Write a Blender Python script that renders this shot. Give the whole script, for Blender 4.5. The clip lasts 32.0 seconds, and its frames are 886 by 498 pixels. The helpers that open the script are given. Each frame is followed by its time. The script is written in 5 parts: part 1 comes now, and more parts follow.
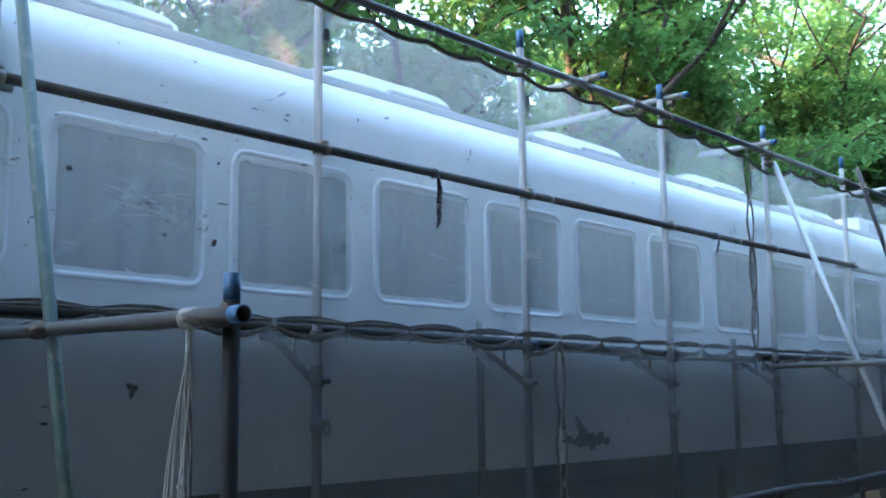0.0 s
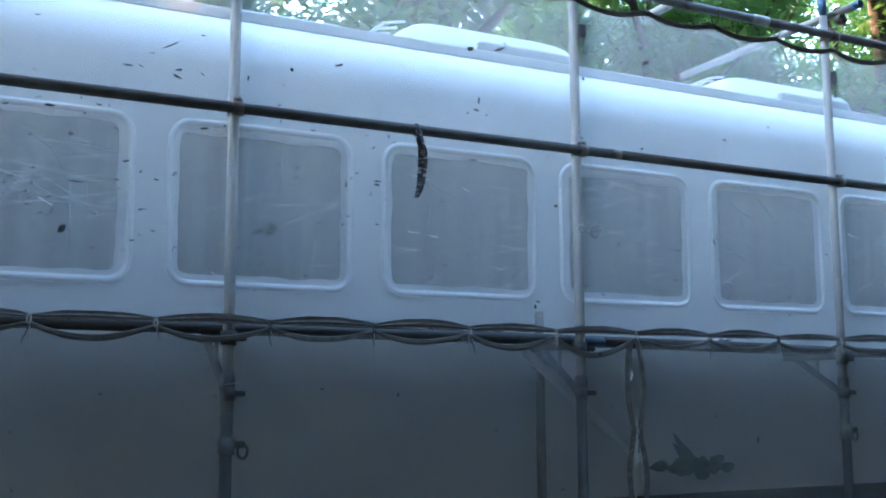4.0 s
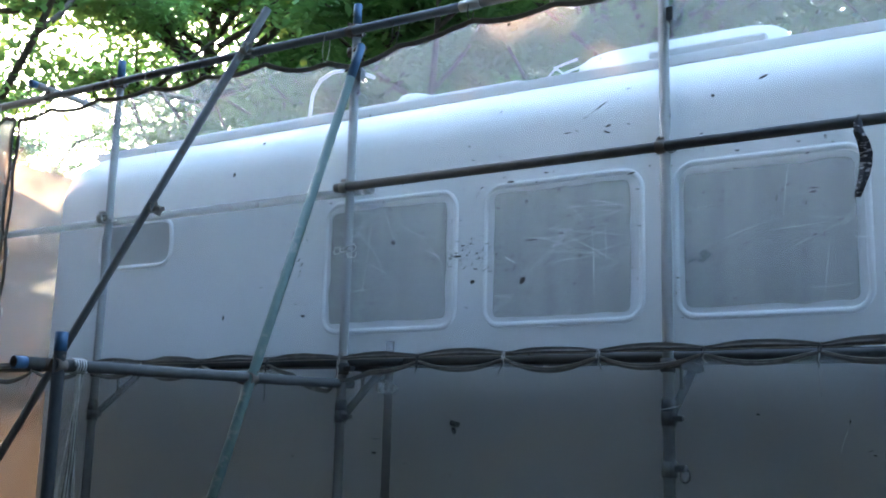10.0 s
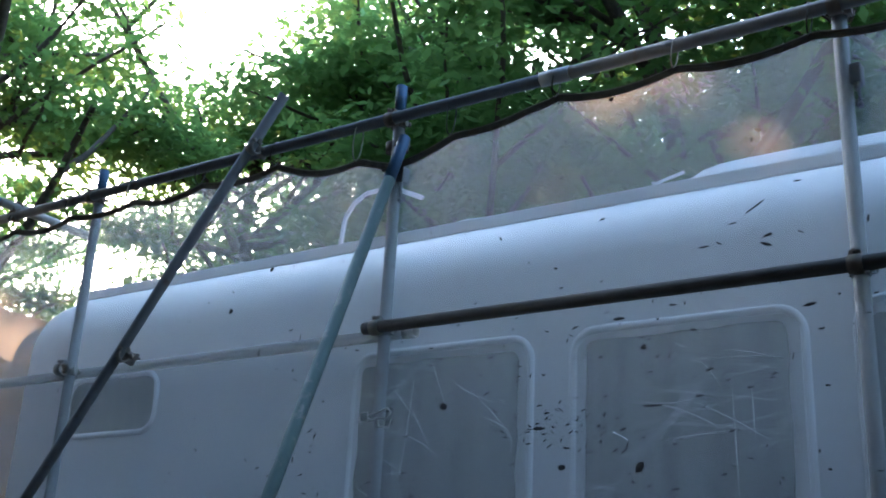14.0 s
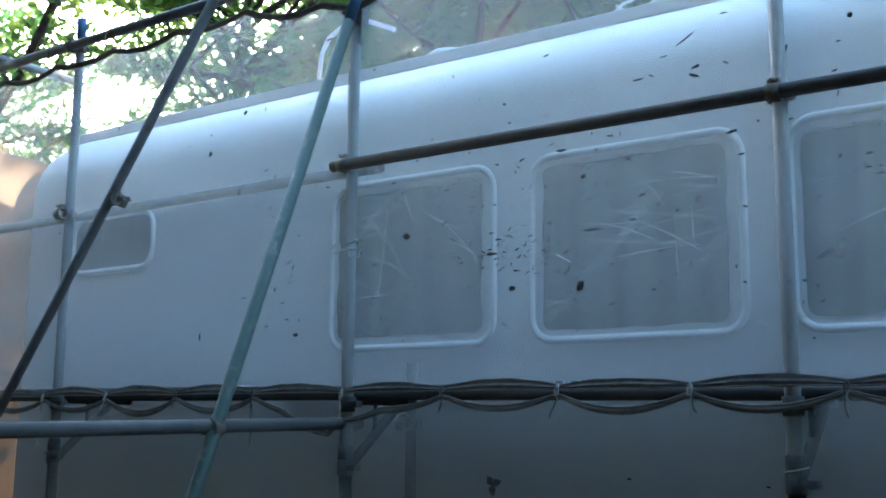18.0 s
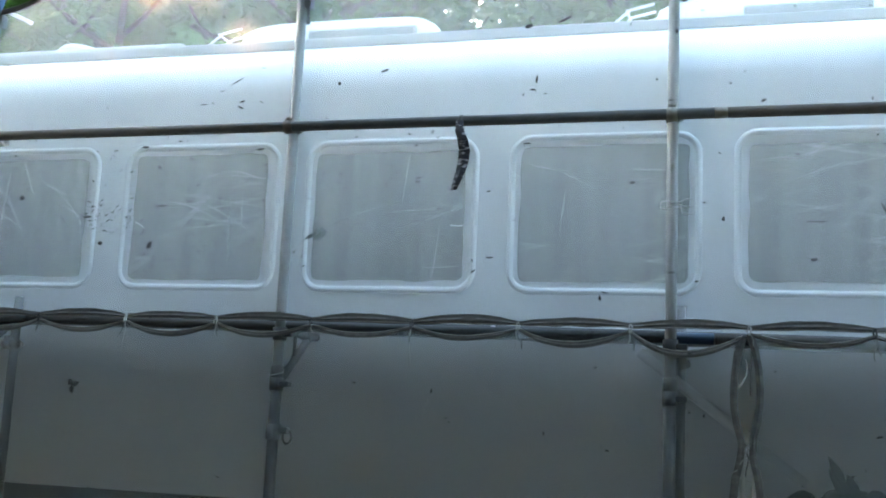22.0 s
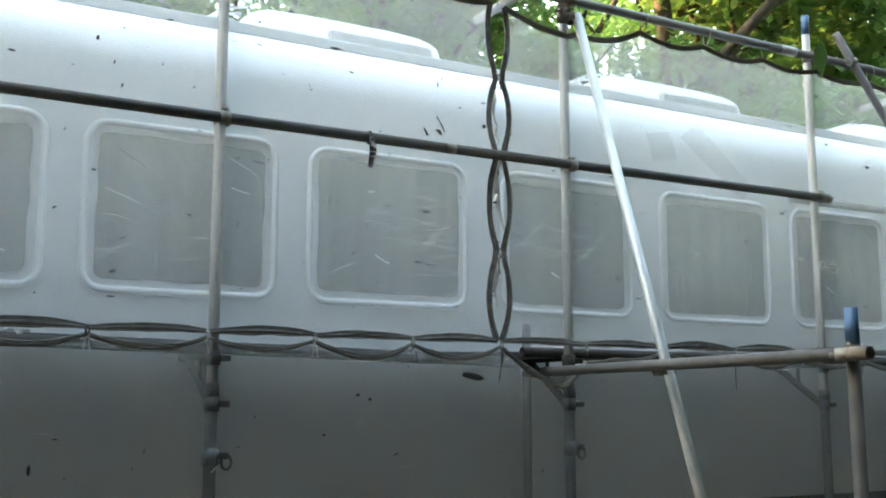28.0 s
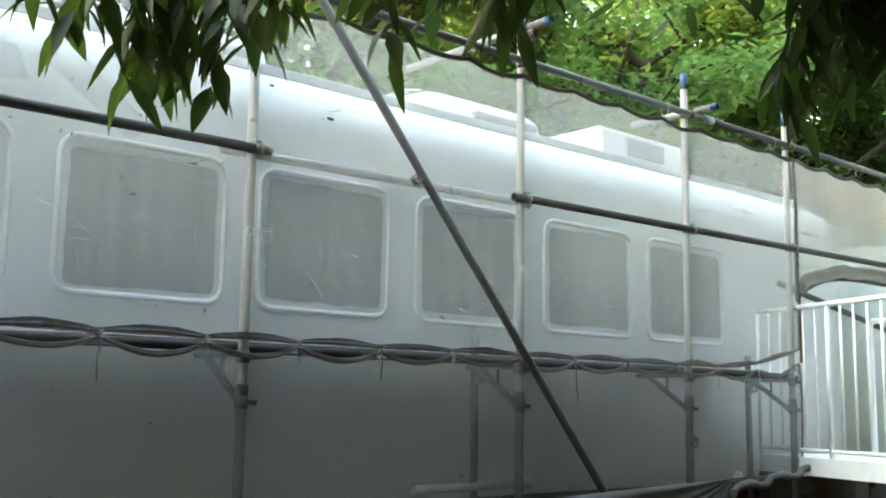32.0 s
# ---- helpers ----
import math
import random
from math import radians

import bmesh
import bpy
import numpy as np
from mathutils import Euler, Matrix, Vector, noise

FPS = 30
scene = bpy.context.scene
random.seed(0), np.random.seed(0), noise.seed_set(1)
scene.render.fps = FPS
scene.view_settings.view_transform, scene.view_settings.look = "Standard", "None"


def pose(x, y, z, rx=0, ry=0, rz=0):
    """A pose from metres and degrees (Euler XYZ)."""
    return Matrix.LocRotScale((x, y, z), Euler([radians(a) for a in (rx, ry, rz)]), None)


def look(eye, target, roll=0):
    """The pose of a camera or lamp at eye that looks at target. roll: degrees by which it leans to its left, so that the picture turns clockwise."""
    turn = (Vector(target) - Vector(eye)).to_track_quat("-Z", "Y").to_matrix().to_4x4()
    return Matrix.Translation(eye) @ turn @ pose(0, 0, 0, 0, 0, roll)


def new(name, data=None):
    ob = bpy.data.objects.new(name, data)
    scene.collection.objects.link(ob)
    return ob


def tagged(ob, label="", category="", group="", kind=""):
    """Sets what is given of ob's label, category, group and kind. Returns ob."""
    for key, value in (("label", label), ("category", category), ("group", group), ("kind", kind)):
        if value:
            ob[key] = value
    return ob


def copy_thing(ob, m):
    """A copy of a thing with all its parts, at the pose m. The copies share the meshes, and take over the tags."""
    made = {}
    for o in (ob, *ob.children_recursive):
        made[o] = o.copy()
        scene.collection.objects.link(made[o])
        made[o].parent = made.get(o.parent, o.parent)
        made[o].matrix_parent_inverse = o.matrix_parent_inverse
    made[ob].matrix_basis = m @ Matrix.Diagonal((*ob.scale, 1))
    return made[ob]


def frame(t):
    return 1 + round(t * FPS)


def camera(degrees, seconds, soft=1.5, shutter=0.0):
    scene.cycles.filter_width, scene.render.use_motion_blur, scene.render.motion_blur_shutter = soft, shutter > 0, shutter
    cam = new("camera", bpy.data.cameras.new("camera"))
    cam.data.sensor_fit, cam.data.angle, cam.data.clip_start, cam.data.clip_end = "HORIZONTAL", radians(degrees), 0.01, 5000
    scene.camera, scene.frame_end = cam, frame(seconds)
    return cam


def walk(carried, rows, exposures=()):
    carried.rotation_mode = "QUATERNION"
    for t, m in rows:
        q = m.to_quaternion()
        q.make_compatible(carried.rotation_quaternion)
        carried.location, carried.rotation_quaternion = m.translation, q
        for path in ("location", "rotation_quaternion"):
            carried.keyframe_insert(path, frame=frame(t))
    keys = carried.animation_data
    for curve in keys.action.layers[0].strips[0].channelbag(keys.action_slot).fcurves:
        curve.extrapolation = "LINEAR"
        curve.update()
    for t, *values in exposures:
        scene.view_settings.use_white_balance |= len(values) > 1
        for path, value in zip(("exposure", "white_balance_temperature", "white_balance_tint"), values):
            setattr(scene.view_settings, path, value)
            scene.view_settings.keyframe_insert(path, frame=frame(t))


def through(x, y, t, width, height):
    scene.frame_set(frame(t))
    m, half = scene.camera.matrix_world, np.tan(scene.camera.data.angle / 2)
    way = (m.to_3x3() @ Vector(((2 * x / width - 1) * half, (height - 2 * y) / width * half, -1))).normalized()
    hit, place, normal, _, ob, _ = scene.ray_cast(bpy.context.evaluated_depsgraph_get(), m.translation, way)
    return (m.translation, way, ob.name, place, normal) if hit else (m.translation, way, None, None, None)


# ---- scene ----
cam = camera(45.0, 32.0, soft=1.9)
PATH = [
    (0, (-0.073, -4.083, 1.581), (1.407, -2.767, 1.864), -0.7),
    (0.5, (0.267, -4.161, 1.596), (1.652, -2.745, 1.876), 0.2),
    (1, (0.649, -4.173, 1.595), (1.980, -2.710, 1.892), 0.4),
    (1.5, (0.976, -4.222, 1.583), (2.269, -2.730, 1.906), -1.0),
    (2, (1.264, -4.292, 1.588), (2.505, -2.759, 1.924), -1.4),
    (2.5, (1.554, -4.312, 1.601), (2.734, -2.730, 1.927), -1.6),
    (4.5, (2.625, -4.356, 1.695), (3.502, -2.579, 1.968), 0.0),
    (5, (2.951, -4.392, 1.712), (3.843, -2.625, 1.998), -0.5),
    (5.5, (3.266, -4.440, 1.684), (4.150, -2.675, 2.003), 0.8),
    (6, (3.541, -4.486, 1.655), (4.378, -2.701, 1.996), -0.5),
    (6.5, (3.802, -4.456, 1.626), (4.485, -2.611, 1.986), -0.2),
    (7, (4.029, -4.486, 1.656), (4.390, -2.552, 2.016), -1.4),
    (7.5, (4.322, -4.578, 1.640), (4.235, -2.616, 2.019), -0.0),
    (8, (4.538, -4.530, 1.599), (4.145, -2.607, 1.983), 0.5),
    (8.5, (4.743, -4.402, 1.599), (4.002, -2.582, 1.973), 1.2),
    (9, (4.942, -4.361, 1.605), (4.023, -2.624, 1.978), 1.3),
    (9.5, (5.086, -4.421, 1.547), (4.066, -2.745, 1.930), 1.4),
    (10, (5.173, -4.455, 1.524), (4.154, -2.775, 1.897), 1.5),
    (10.5, (5.221, -4.420, 1.536), (4.190, -2.744, 1.889), 1.6),
    (11, (5.278, -4.338, 1.557), (4.209, -2.702, 1.982), 2.2),
    (11.5, (5.348, -4.306, 1.568), (4.214, -2.730, 2.048), 2.1),
    (12, (5.438, -4.337, 1.575), (4.263, -2.803, 2.092), 2.8),
    (12.5, (5.499, -4.368, 1.573), (4.327, -2.838, 2.107), 3.2),
    (13, (5.312, -4.194, 1.615), (4.171, -2.649, 2.173), 3.2),
    (13.5, (4.698, -3.523, 1.721), (3.604, -1.975, 2.358), 3.2),
    (15.5, (3.934, -2.828, 1.994), (2.912, -1.254, 2.686), 3.3),
    (16, (3.940, -2.825, 2.002), (2.920, -1.244, 2.681), 3.2),
    (16.5, (3.950, -2.828, 2.000), (2.930, -1.221, 2.616), 2.3),
    (17, (4.007, -2.882, 1.980), (2.977, -1.250, 2.506), 2.1),
    (17.5, (4.383, -3.070, 1.907), (3.280, -1.453, 2.317), 1.6),
    (18, (4.593, -3.243, 1.850), (3.468, -1.623, 2.178), 0.5),
    (18.5, (4.746, -3.406, 1.827), (3.610, -1.780, 2.083), 0.8),
    (19, (4.935, -3.603, 1.781), (3.790, -1.979, 2.013), 1.4),
    (19.5, (5.159, -3.992, 1.708), (4.046, -2.350, 1.963), 1.5),
    (20, (5.497, -4.303, 1.620), (4.384, -2.663, 1.888), 1.4),
    (20.5, (5.658, -4.485, 1.568), (4.588, -2.818, 1.848), 1.6),
    (21, (5.687, -4.439, 1.556), (4.703, -2.723, 1.846), 1.5),
    (21.5, (5.670, -4.470, 1.553), (4.877, -2.659, 1.857), 2.6),
    (22, (5.660, -4.514, 1.562), (5.122, -2.614, 1.877), 2.6),
    (22.5, (5.577, -4.524, 1.478), (5.302, -2.577, 1.841), 2.3),
    (23, (5.567, -4.498, 1.459), (5.478, -2.536, 1.837), 1.5),
    (23.5, (5.553, -4.479, 1.444), (5.540, -2.512, 1.806), 1.1),
    (24, (5.551, -4.472, 1.423), (5.599, -2.501, 1.763), 0.9),
    (24.5, (5.565, -4.471, 1.418), (5.656, -2.502, 1.757), 0.6),
    (26.5, (5.401, -4.455, 1.659), (6.009, -2.575, 1.969), 1.3),
    (27, (5.495, -4.399, 1.661), (6.235, -2.567, 1.968), 0.3),
    (27.5, (5.634, -4.341, 1.670), (6.488, -2.558, 1.968), 0.6),
    (28, (5.774, -4.296, 1.681), (6.759, -2.580, 1.972), 0.0),
    (28.5, (6.021, -4.303, 1.690), (7.131, -2.663, 1.971), -0.0),
    (29, (6.299, -4.301, 1.689), (7.485, -2.716, 1.970), 0.4),
    (29.5, (6.593, -4.286, 1.688), (7.817, -2.730, 1.970), 1.3),
    (30, (6.891, -4.277, 1.693), (8.155, -2.754, 1.982), 1.6),
    (30.5, (7.205, -4.333, 1.685), (8.461, -2.802, 1.972), 0.4),
    (31, (7.509, -4.359, 1.681), (8.784, -2.846, 1.974), 0.9),
    (31.5, (7.849, -4.355, 1.684), (9.159, -2.874, 1.983), 1.3),
    (32, (8.139, -4.388, 1.699), (9.455, -2.910, 1.985), 0.9),
]
walk(cam, [(t, look(eye, target, roll)) for t, eye, target, roll in PATH],
     exposures=[(0, 4.95, 5950, 4), (9, 4.97, 6300, 5), (11, 5.0, 6350, 5), (12, 4.48, 6250, 6), (16, 3.9, 6000, 6), (18, 4.68, 6000, -2), (19, 5.3, 6500, 0), (20, 5.5, 7100, 1), (24, 5.46, 7800, 1), (27, 5.3, 8900, 4), (32, 5.43, 9900, 4)])

# ---- world, sun ----
SUN_EL, SUN_AZ = radians(19), radians(-49)
world = bpy.data.worlds.new("evening_sky")
scene.world = world
world.use_nodes = True
wt = world.node_tree
sky = wt.nodes.new("ShaderNodeTexSky")
sky.sky_type = "NISHITA"
sky.sun_disc = False
sky.sun_elevation, sky.sun_rotation = SUN_EL, SUN_AZ
sky.air_density, sky.dust_density, sky.ozone_density = 1.0, 1.5, 1.0
wt.links.new(sky.outputs[0], wt.nodes["Background"].inputs["Color"])
wt.nodes["Background"].inputs["Strength"].default_value = 0.15
sun = new("sun", bpy.data.lights.new("sun", "SUN"))
sun.data.energy, sun.data.angle, sun.data.color = 1.4, radians(0.5), (1.0, 0.57, 0.31)
toward = Vector((math.sin(SUN_AZ) * math.cos(SUN_EL), math.cos(SUN_AZ) * math.cos(SUN_EL), math.sin(SUN_EL)))
sun.matrix_world = look(toward * 40, (0, 0, 0))

GROUND = 0.1


# ---- materials ----
class Mat:
    """A node material with small helpers."""

    def __init__(self, name):
        self.m = bpy.data.materials.new(name)
        self.m.use_nodes = True
        self.t = self.m.node_tree
        self.b = self.t.nodes["Principled BSDF"]
        self.out = self.t.nodes["Material Output"]
        self.c = None

    def node(self, kind, **values):
        n = self.t.nodes.new(kind)
        for k, v in values.items():
            n.inputs[k].default_value = v
        return n

    def link(self, a, b):
        self.t.links.new(a, b)

    def coords(self):
        if self.c is None:
            self.c = self.t.nodes.new("ShaderNodeTexCoord").outputs["Object"]
        return self.c

    def mapped(self, scale):
        n = self.node("ShaderNodeMapping", Scale=scale)
        self.link(self.coords(), n.inputs["Vector"])
        return n.outputs[0]

    def noise(self, scale, detail=4.0, rough=0.55, stretch=None):
        n = self.node("ShaderNodeTexNoise", Scale=scale, Detail=detail, Roughness=rough)
        self.link(self.mapped(stretch) if stretch else self.coords(), n.inputs["Vector"])
        return n.outputs["Fac"]

    def ramp(self, fac, stops):
        n = self.t.nodes.new("ShaderNodeValToRGB")
        e = n.color_ramp.elements
        while len(e) < len(stops):
            e.new(0.5)
        for el, (p, c) in zip(e, stops):
            el.position = p
            el.color = (*c, 1) if len(c) == 3 else c
        self.link(fac, n.inputs[0])
        return n.outputs[0]

    def mix(self, fac, a, b, mode="MIX"):
        n = self.t.nodes.new("ShaderNodeMix")
        n.data_type, n.blend_type = "RGBA", mode
        for k, v in ((0, fac), (6, a), (7, b)):
            if isinstance(v, bpy.types.NodeSocket):
                self.link(v, n.inputs[k])
            else:
                n.inputs[k].default_value = v if k == 0 else (*v, 1)
        return n.outputs[2]

    def bump(self, fac, strength, dist):
        n = self.node("ShaderNodeBump", Strength=strength, Distance=dist)
        self.link(fac, n.inputs["Height"])
        self.link(n.outputs[0], self.b.inputs["Normal"])
        return n.outputs[0]

    def set(self, color=None, rough=None, metal=None):
        for key, v in (("Base Color", color), ("Roughness", rough), ("Metallic", metal)):
            if v is None:
                continue
            if isinstance(v, bpy.types.NodeSocket):
                self.link(v, self.b.inputs[key])
            else:
                self.b.inputs[key].default_value = (*v, 1) if key == "Base Color" else v
        return self.m


def grey(v):
    return (v, v, v)


def mat_paint_white():
    k = Mat("primer_white_paint")
    big = k.noise(0.9, 5, 0.6, (1, 1, 2.2))
    fine = k.noise(14, 5, 0.6)
    drip = k.noise(3.0, 4, 0.6, (6, 6, 0.5))
    c = k.mix(k.ramp(big, [(0.3, grey(0)), (0.75, grey(1))]), (0.74, 0.76, 0.77), (0.83, 0.84, 0.84))
    c = k.mix(k.ramp(drip, [(0.56, grey(0)), (0.8, grey(0.35))]), c, (0.60, 0.61, 0.60))
    k.set(c, k.ramp(fine, [(0.3, grey(0.42)), (0.7, grey(0.58))]))
    k.bump(fine, 0.06, 0.01)
    return k.m


def mat_film():
    k = Mat("masking_film")
    fold = k.noise(1.6, 6, 0.62, (3.0, 1, 1.2))
    stripe = k.noise(7.0, 2, 0.4, (1.8, 1, 0.04))
    c = k.ramp(stripe, [(0.38, (0.155, 0.172, 0.155)), (0.62, (0.235, 0.252, 0.228))])
    c = k.mix(k.ramp(fold, [(0.45, grey(0)), (0.7, grey(0.45))]), c, (0.20, 0.213, 0.195))
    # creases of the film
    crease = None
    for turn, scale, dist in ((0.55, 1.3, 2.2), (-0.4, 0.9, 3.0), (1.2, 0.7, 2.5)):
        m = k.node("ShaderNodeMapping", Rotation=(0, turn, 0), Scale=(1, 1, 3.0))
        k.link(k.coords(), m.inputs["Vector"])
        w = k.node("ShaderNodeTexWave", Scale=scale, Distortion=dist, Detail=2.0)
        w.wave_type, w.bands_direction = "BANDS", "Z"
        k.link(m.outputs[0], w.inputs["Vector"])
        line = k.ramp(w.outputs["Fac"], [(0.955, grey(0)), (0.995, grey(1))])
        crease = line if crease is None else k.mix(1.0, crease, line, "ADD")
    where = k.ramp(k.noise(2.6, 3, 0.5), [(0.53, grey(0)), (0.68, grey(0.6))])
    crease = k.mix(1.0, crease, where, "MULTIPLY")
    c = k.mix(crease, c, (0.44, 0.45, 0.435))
    k.set(c, k.ramp(fold, [(0.3, grey(0.3)), (0.7, grey(0.5))]))
    wrinkle = k.node("ShaderNodeTexWave", Scale=2.2, Distortion=9.0, Detail=3.0)
    k.link(k.mapped((1, 1, 1.6)), wrinkle.inputs["Vector"])
    k.bump(k.mix(0.5, fold, wrinkle.outputs["Fac"]), 0.25, 0.02)
    return k.m


def mat_sheet(name, through, stain, tint, dust=None):
    """Translucent woven scaffold sheet: part of the light passes straight, part is scattered, mostly forwards."""
    k = Mat(name)
    k.t.nodes.remove(k.b)
    big = k.noise(0.8, 5, 0.6)
    streak = k.noise(2.4, 4, 0.6, (2.5, 1, 0.35))
    weave = k.noise(160, 2, 0.5)
    col = k.mix(k.ramp(big, [(0.35, grey(0)), (0.7, grey(1))]), tint, tuple(v * stain for v in tint))
    col = k.mix(k.ramp(streak, [(0.55, grey(0)), (0.75, grey(0.5))]), col, tuple(v * stain * 0.85 for v in tint))
    smear = k.mix(1.0, k.ramp(k.noise(1.0, 5, 0.65, (1.1, 1, 16)), [(0.55, grey(0)), (0.72, grey(1))]), k.ramp(k.noise(0.55, 3, 0.5), [(0.52, grey(0)), (0.62, grey(0.8))]), "MULTIPLY")
    col = k.mix(smear, col, (0.24, 0.235, 0.22))
    dif = k.node("ShaderNodeBsdfDiffuse")
    tra = k.node("ShaderNodeBsdfTranslucent")
    cle = k.node("ShaderNodeBsdfTransparent")
    both = k.node("ShaderNodeMixShader", Fac=0.72)
    k.link(col, dif.inputs["Color"])
    k.link(col, tra.inputs["Color"])
    k.link(dif.outputs[0], both.inputs[1])
    k.link(tra.outputs[0], both.inputs[2])
    open_ = k.ramp(k.mix(0.3, k.noise(2.2, 5, 0.65), weave), [(0.3, grey(through + 0.014)), (0.7, grey(through - 0.008))])
    if dust:
        # dirt gathered towards one end, in level streaks
        x = k.t.nodes.new("ShaderNodeSeparateXYZ")
        k.link(k.coords(), x.inputs[0])
        run = k.node("ShaderNodeMapRange")
        k.link(x.outputs[0], run.inputs[0])
        run.inputs[1].default_value, run.inputs[2].default_value = dust
        level = k.ramp(k.noise(1.3, 5, 0.65, (0.8, 1, 14)), [(0.3, grey(0.6)), (0.75, grey(1.0))])
        amount = k.mix(1.0, run.outputs[0], level, "MULTIPLY")
        open_ = k.mix(amount, open_, grey(through - 0.05))
    last = k.node("ShaderNodeMixShader")
    k.link(open_, last.inputs[0])
    k.link(both.outputs[0], last.inputs[1])
    k.link(cle.outputs[0], last.inputs[2])
    k.link(last.outputs[0], k.out.inputs["Surface"])
    return k.m


def mat_hem():
    k = Mat("sheet_hem")
    n = k.noise(30, 5, 0.6)
    long = k.noise(5, 4, 0.6, (0.6, 1, 6))
    c = k.ramp(n, [(0.3, (0.085, 0.08, 0.075)), (0.7, (0.15, 0.142, 0.133))])
    c = k.mix(k.ramp(long, [(0.48, grey(0)), (0.66, grey(0.7))]), c, (0.20, 0.19, 0.175))
    k.set(c, 0.8)
    k.bump(k.mix(0.5, n, long), 0.4, 0.01)
    return k.m


def mat_tube(name, a, b, rust, amount, metal=0.35, rough=0.5):
    k = Mat(name)
    n = k.noise(9, 6, 0.65)
    r = k.noise(16, 6, 0.7, (1, 1, 1))
    c = k.ramp(n, [(0.3, a), (0.7, b)])
    c = k.mix(k.ramp(r, [(0.62 - amount, grey(0)), (0.72 - amount, grey(1))]), c, rust)
    k.set(c, k.ramp(n, [(0.3, grey(rough - 0.1)), (0.7, grey(rough + 0.15))]), metal)
    k.bump(r, 0.15, 0.004)
    return k.m


def mat_plain(name, a, b, scale=8.0, rough=0.7, metal=0.0, bump=0.15):
    k = Mat(name)
    n = k.noise(scale, 5, 0.6)
    k.set(k.ramp(n, [(0.3, a), (0.7, b)]), rough, metal)
    k.bump(n, bump, 0.01)
    return k.m


def mat_leaf(name, dark, light, glow=0.5):
    k = Mat(name)
    k.t.nodes.remove(k.b)
    geo = k.t.nodes.new("ShaderNodeNewGeometry")
    lump = k.ramp(k.noise(0.9, 3, 0.5), [(0.35, grey(0)), (0.65, grey(1))])
    c = k.ramp(k.mix(0.3, lump, geo.outputs["Random Per Island"]), [(0.0, dark), (1.0, light)])
    dif = k.node("ShaderNodeBsdfDiffuse")
    tra = k.node("ShaderNodeBsdfTranslucent")
    glo = k.node("ShaderNodeBsdfGlossy", Roughness=0.5)
    k.link(c, dif.inputs["Color"])
    k.link(k.mix(glow, c, (0.16, 0.24, 0.03)), tra.inputs["Color"])
    a = k.node("ShaderNodeMixShader", Fac=0.48)
    k.link(dif.outputs[0], a.inputs[1])
    k.link(tra.outputs[0], a.inputs[2])
    b = k.node("ShaderNodeMixShader", Fac=0.03)
    k.link(a.outputs[0], b.inputs[1])
    k.link(glo.outputs[0], b.inputs[2])
    k.link(b.outputs[0], k.out.inputs["Surface"])
    return k.m


def mat_ground():
    k = Mat("packed_earth")
    n, s = k.noise(1.2, 6, 0.6), k.noise(22, 5, 0.7)
    c = k.ramp(n, [(0.3, (0.018, 0.018, 0.017)), (0.7, (0.038, 0.037, 0.034))])
    c = k.mix(k.ramp(s, [(0.5, grey(0)), (0.7, grey(0.6))]), c, (0.028, 0.036, 0.018))
    k.set(c, 0.95)
    k.bump(s, 0.6, 0.05)
    return k.m


WHITE = mat_paint_white()
FILM = mat_film()
BORDER = mat_plain("masked_border", (0.62, 0.64, 0.64), (0.74, 0.76, 0.755), 5, 0.6, 0, 0.1)
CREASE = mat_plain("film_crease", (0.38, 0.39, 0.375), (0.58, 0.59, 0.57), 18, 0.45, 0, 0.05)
SHEET = mat_sheet("scaffold_sheet_fabric", 0.768, 0.9, (0.83, 0.84, 0.84))
# Denser copy of the sheet fabric, its tint darkened for the shade low down.
SHEET_LOW = mat_sheet("shade_tinted_lower_fabric", 0.725, 0.85, (0.68, 0.71, 0.71), (9.0, 15.6))
SHEET_WORN = mat_sheet("weathered_sheet_fabric", 0.715, 0.82, (0.72, 0.73, 0.72), (11.8, 15.6))
SHEET_TORN = mat_sheet("torn_sheet_fabric", 0.5, 0.82, (0.62, 0.62, 0.60))
SHEET_END = mat_sheet("end_sheet_fabric", 0.07, 0.8, (0.20, 0.185, 0.17))
SHEET_DENSE = mat_sheet("dense_sheet_fabric", 0.27, 0.8, (0.40, 0.397, 0.39))
HEM = mat_hem()
HEM_EDGE = mat_plain("hem_edge_cord", (0.20, 0.19, 0.175), (0.33, 0.315, 0.29), 50, 0.9)
STEEL = mat_tube("galvanised_tube", (0.26, 0.27, 0.28), (0.36, 0.37, 0.38), (0.17, 0.12, 0.085), 0.0)
STEEL_DARK = mat_tube("weathered_tube", (0.07, 0.072, 0.078), (0.115, 0.118, 0.12), (0.085, 0.065, 0.05), 0.03, 0.12, 0.55)
# Tube for the low scaffold; the shade there is put into its dark colour.
STEEL_LOW = mat_tube("shade_dark_low_tube", (0.04, 0.041, 0.041), (0.068, 0.069, 0.068), (0.04, 0.036, 0.03), 0.02, 0.0, 0.8)
STEEL_BLACK = mat_tube("near_black_outer_tube", (0.011, 0.011, 0.012), (0.024, 0.024, 0.024), (0.03, 0.025, 0.02), 0.02, 0.0, 0.8)
STEEL_RAIL = mat_tube("dull_brown_grey_tube", (0.066, 0.066, 0.066), (0.108, 0.107, 0.106), (0.10, 0.085, 0.07), 0.03, 0.05, 0.65)
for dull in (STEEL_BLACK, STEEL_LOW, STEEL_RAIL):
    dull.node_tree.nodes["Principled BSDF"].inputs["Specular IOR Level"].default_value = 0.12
BLUE_DEEP = mat_tube("dark_blue_paint_band", (0.008, 0.028, 0.055), (0.015, 0.045, 0.085), (0.03, 0.04, 0.05), 0.0, 0.0, 0.7)
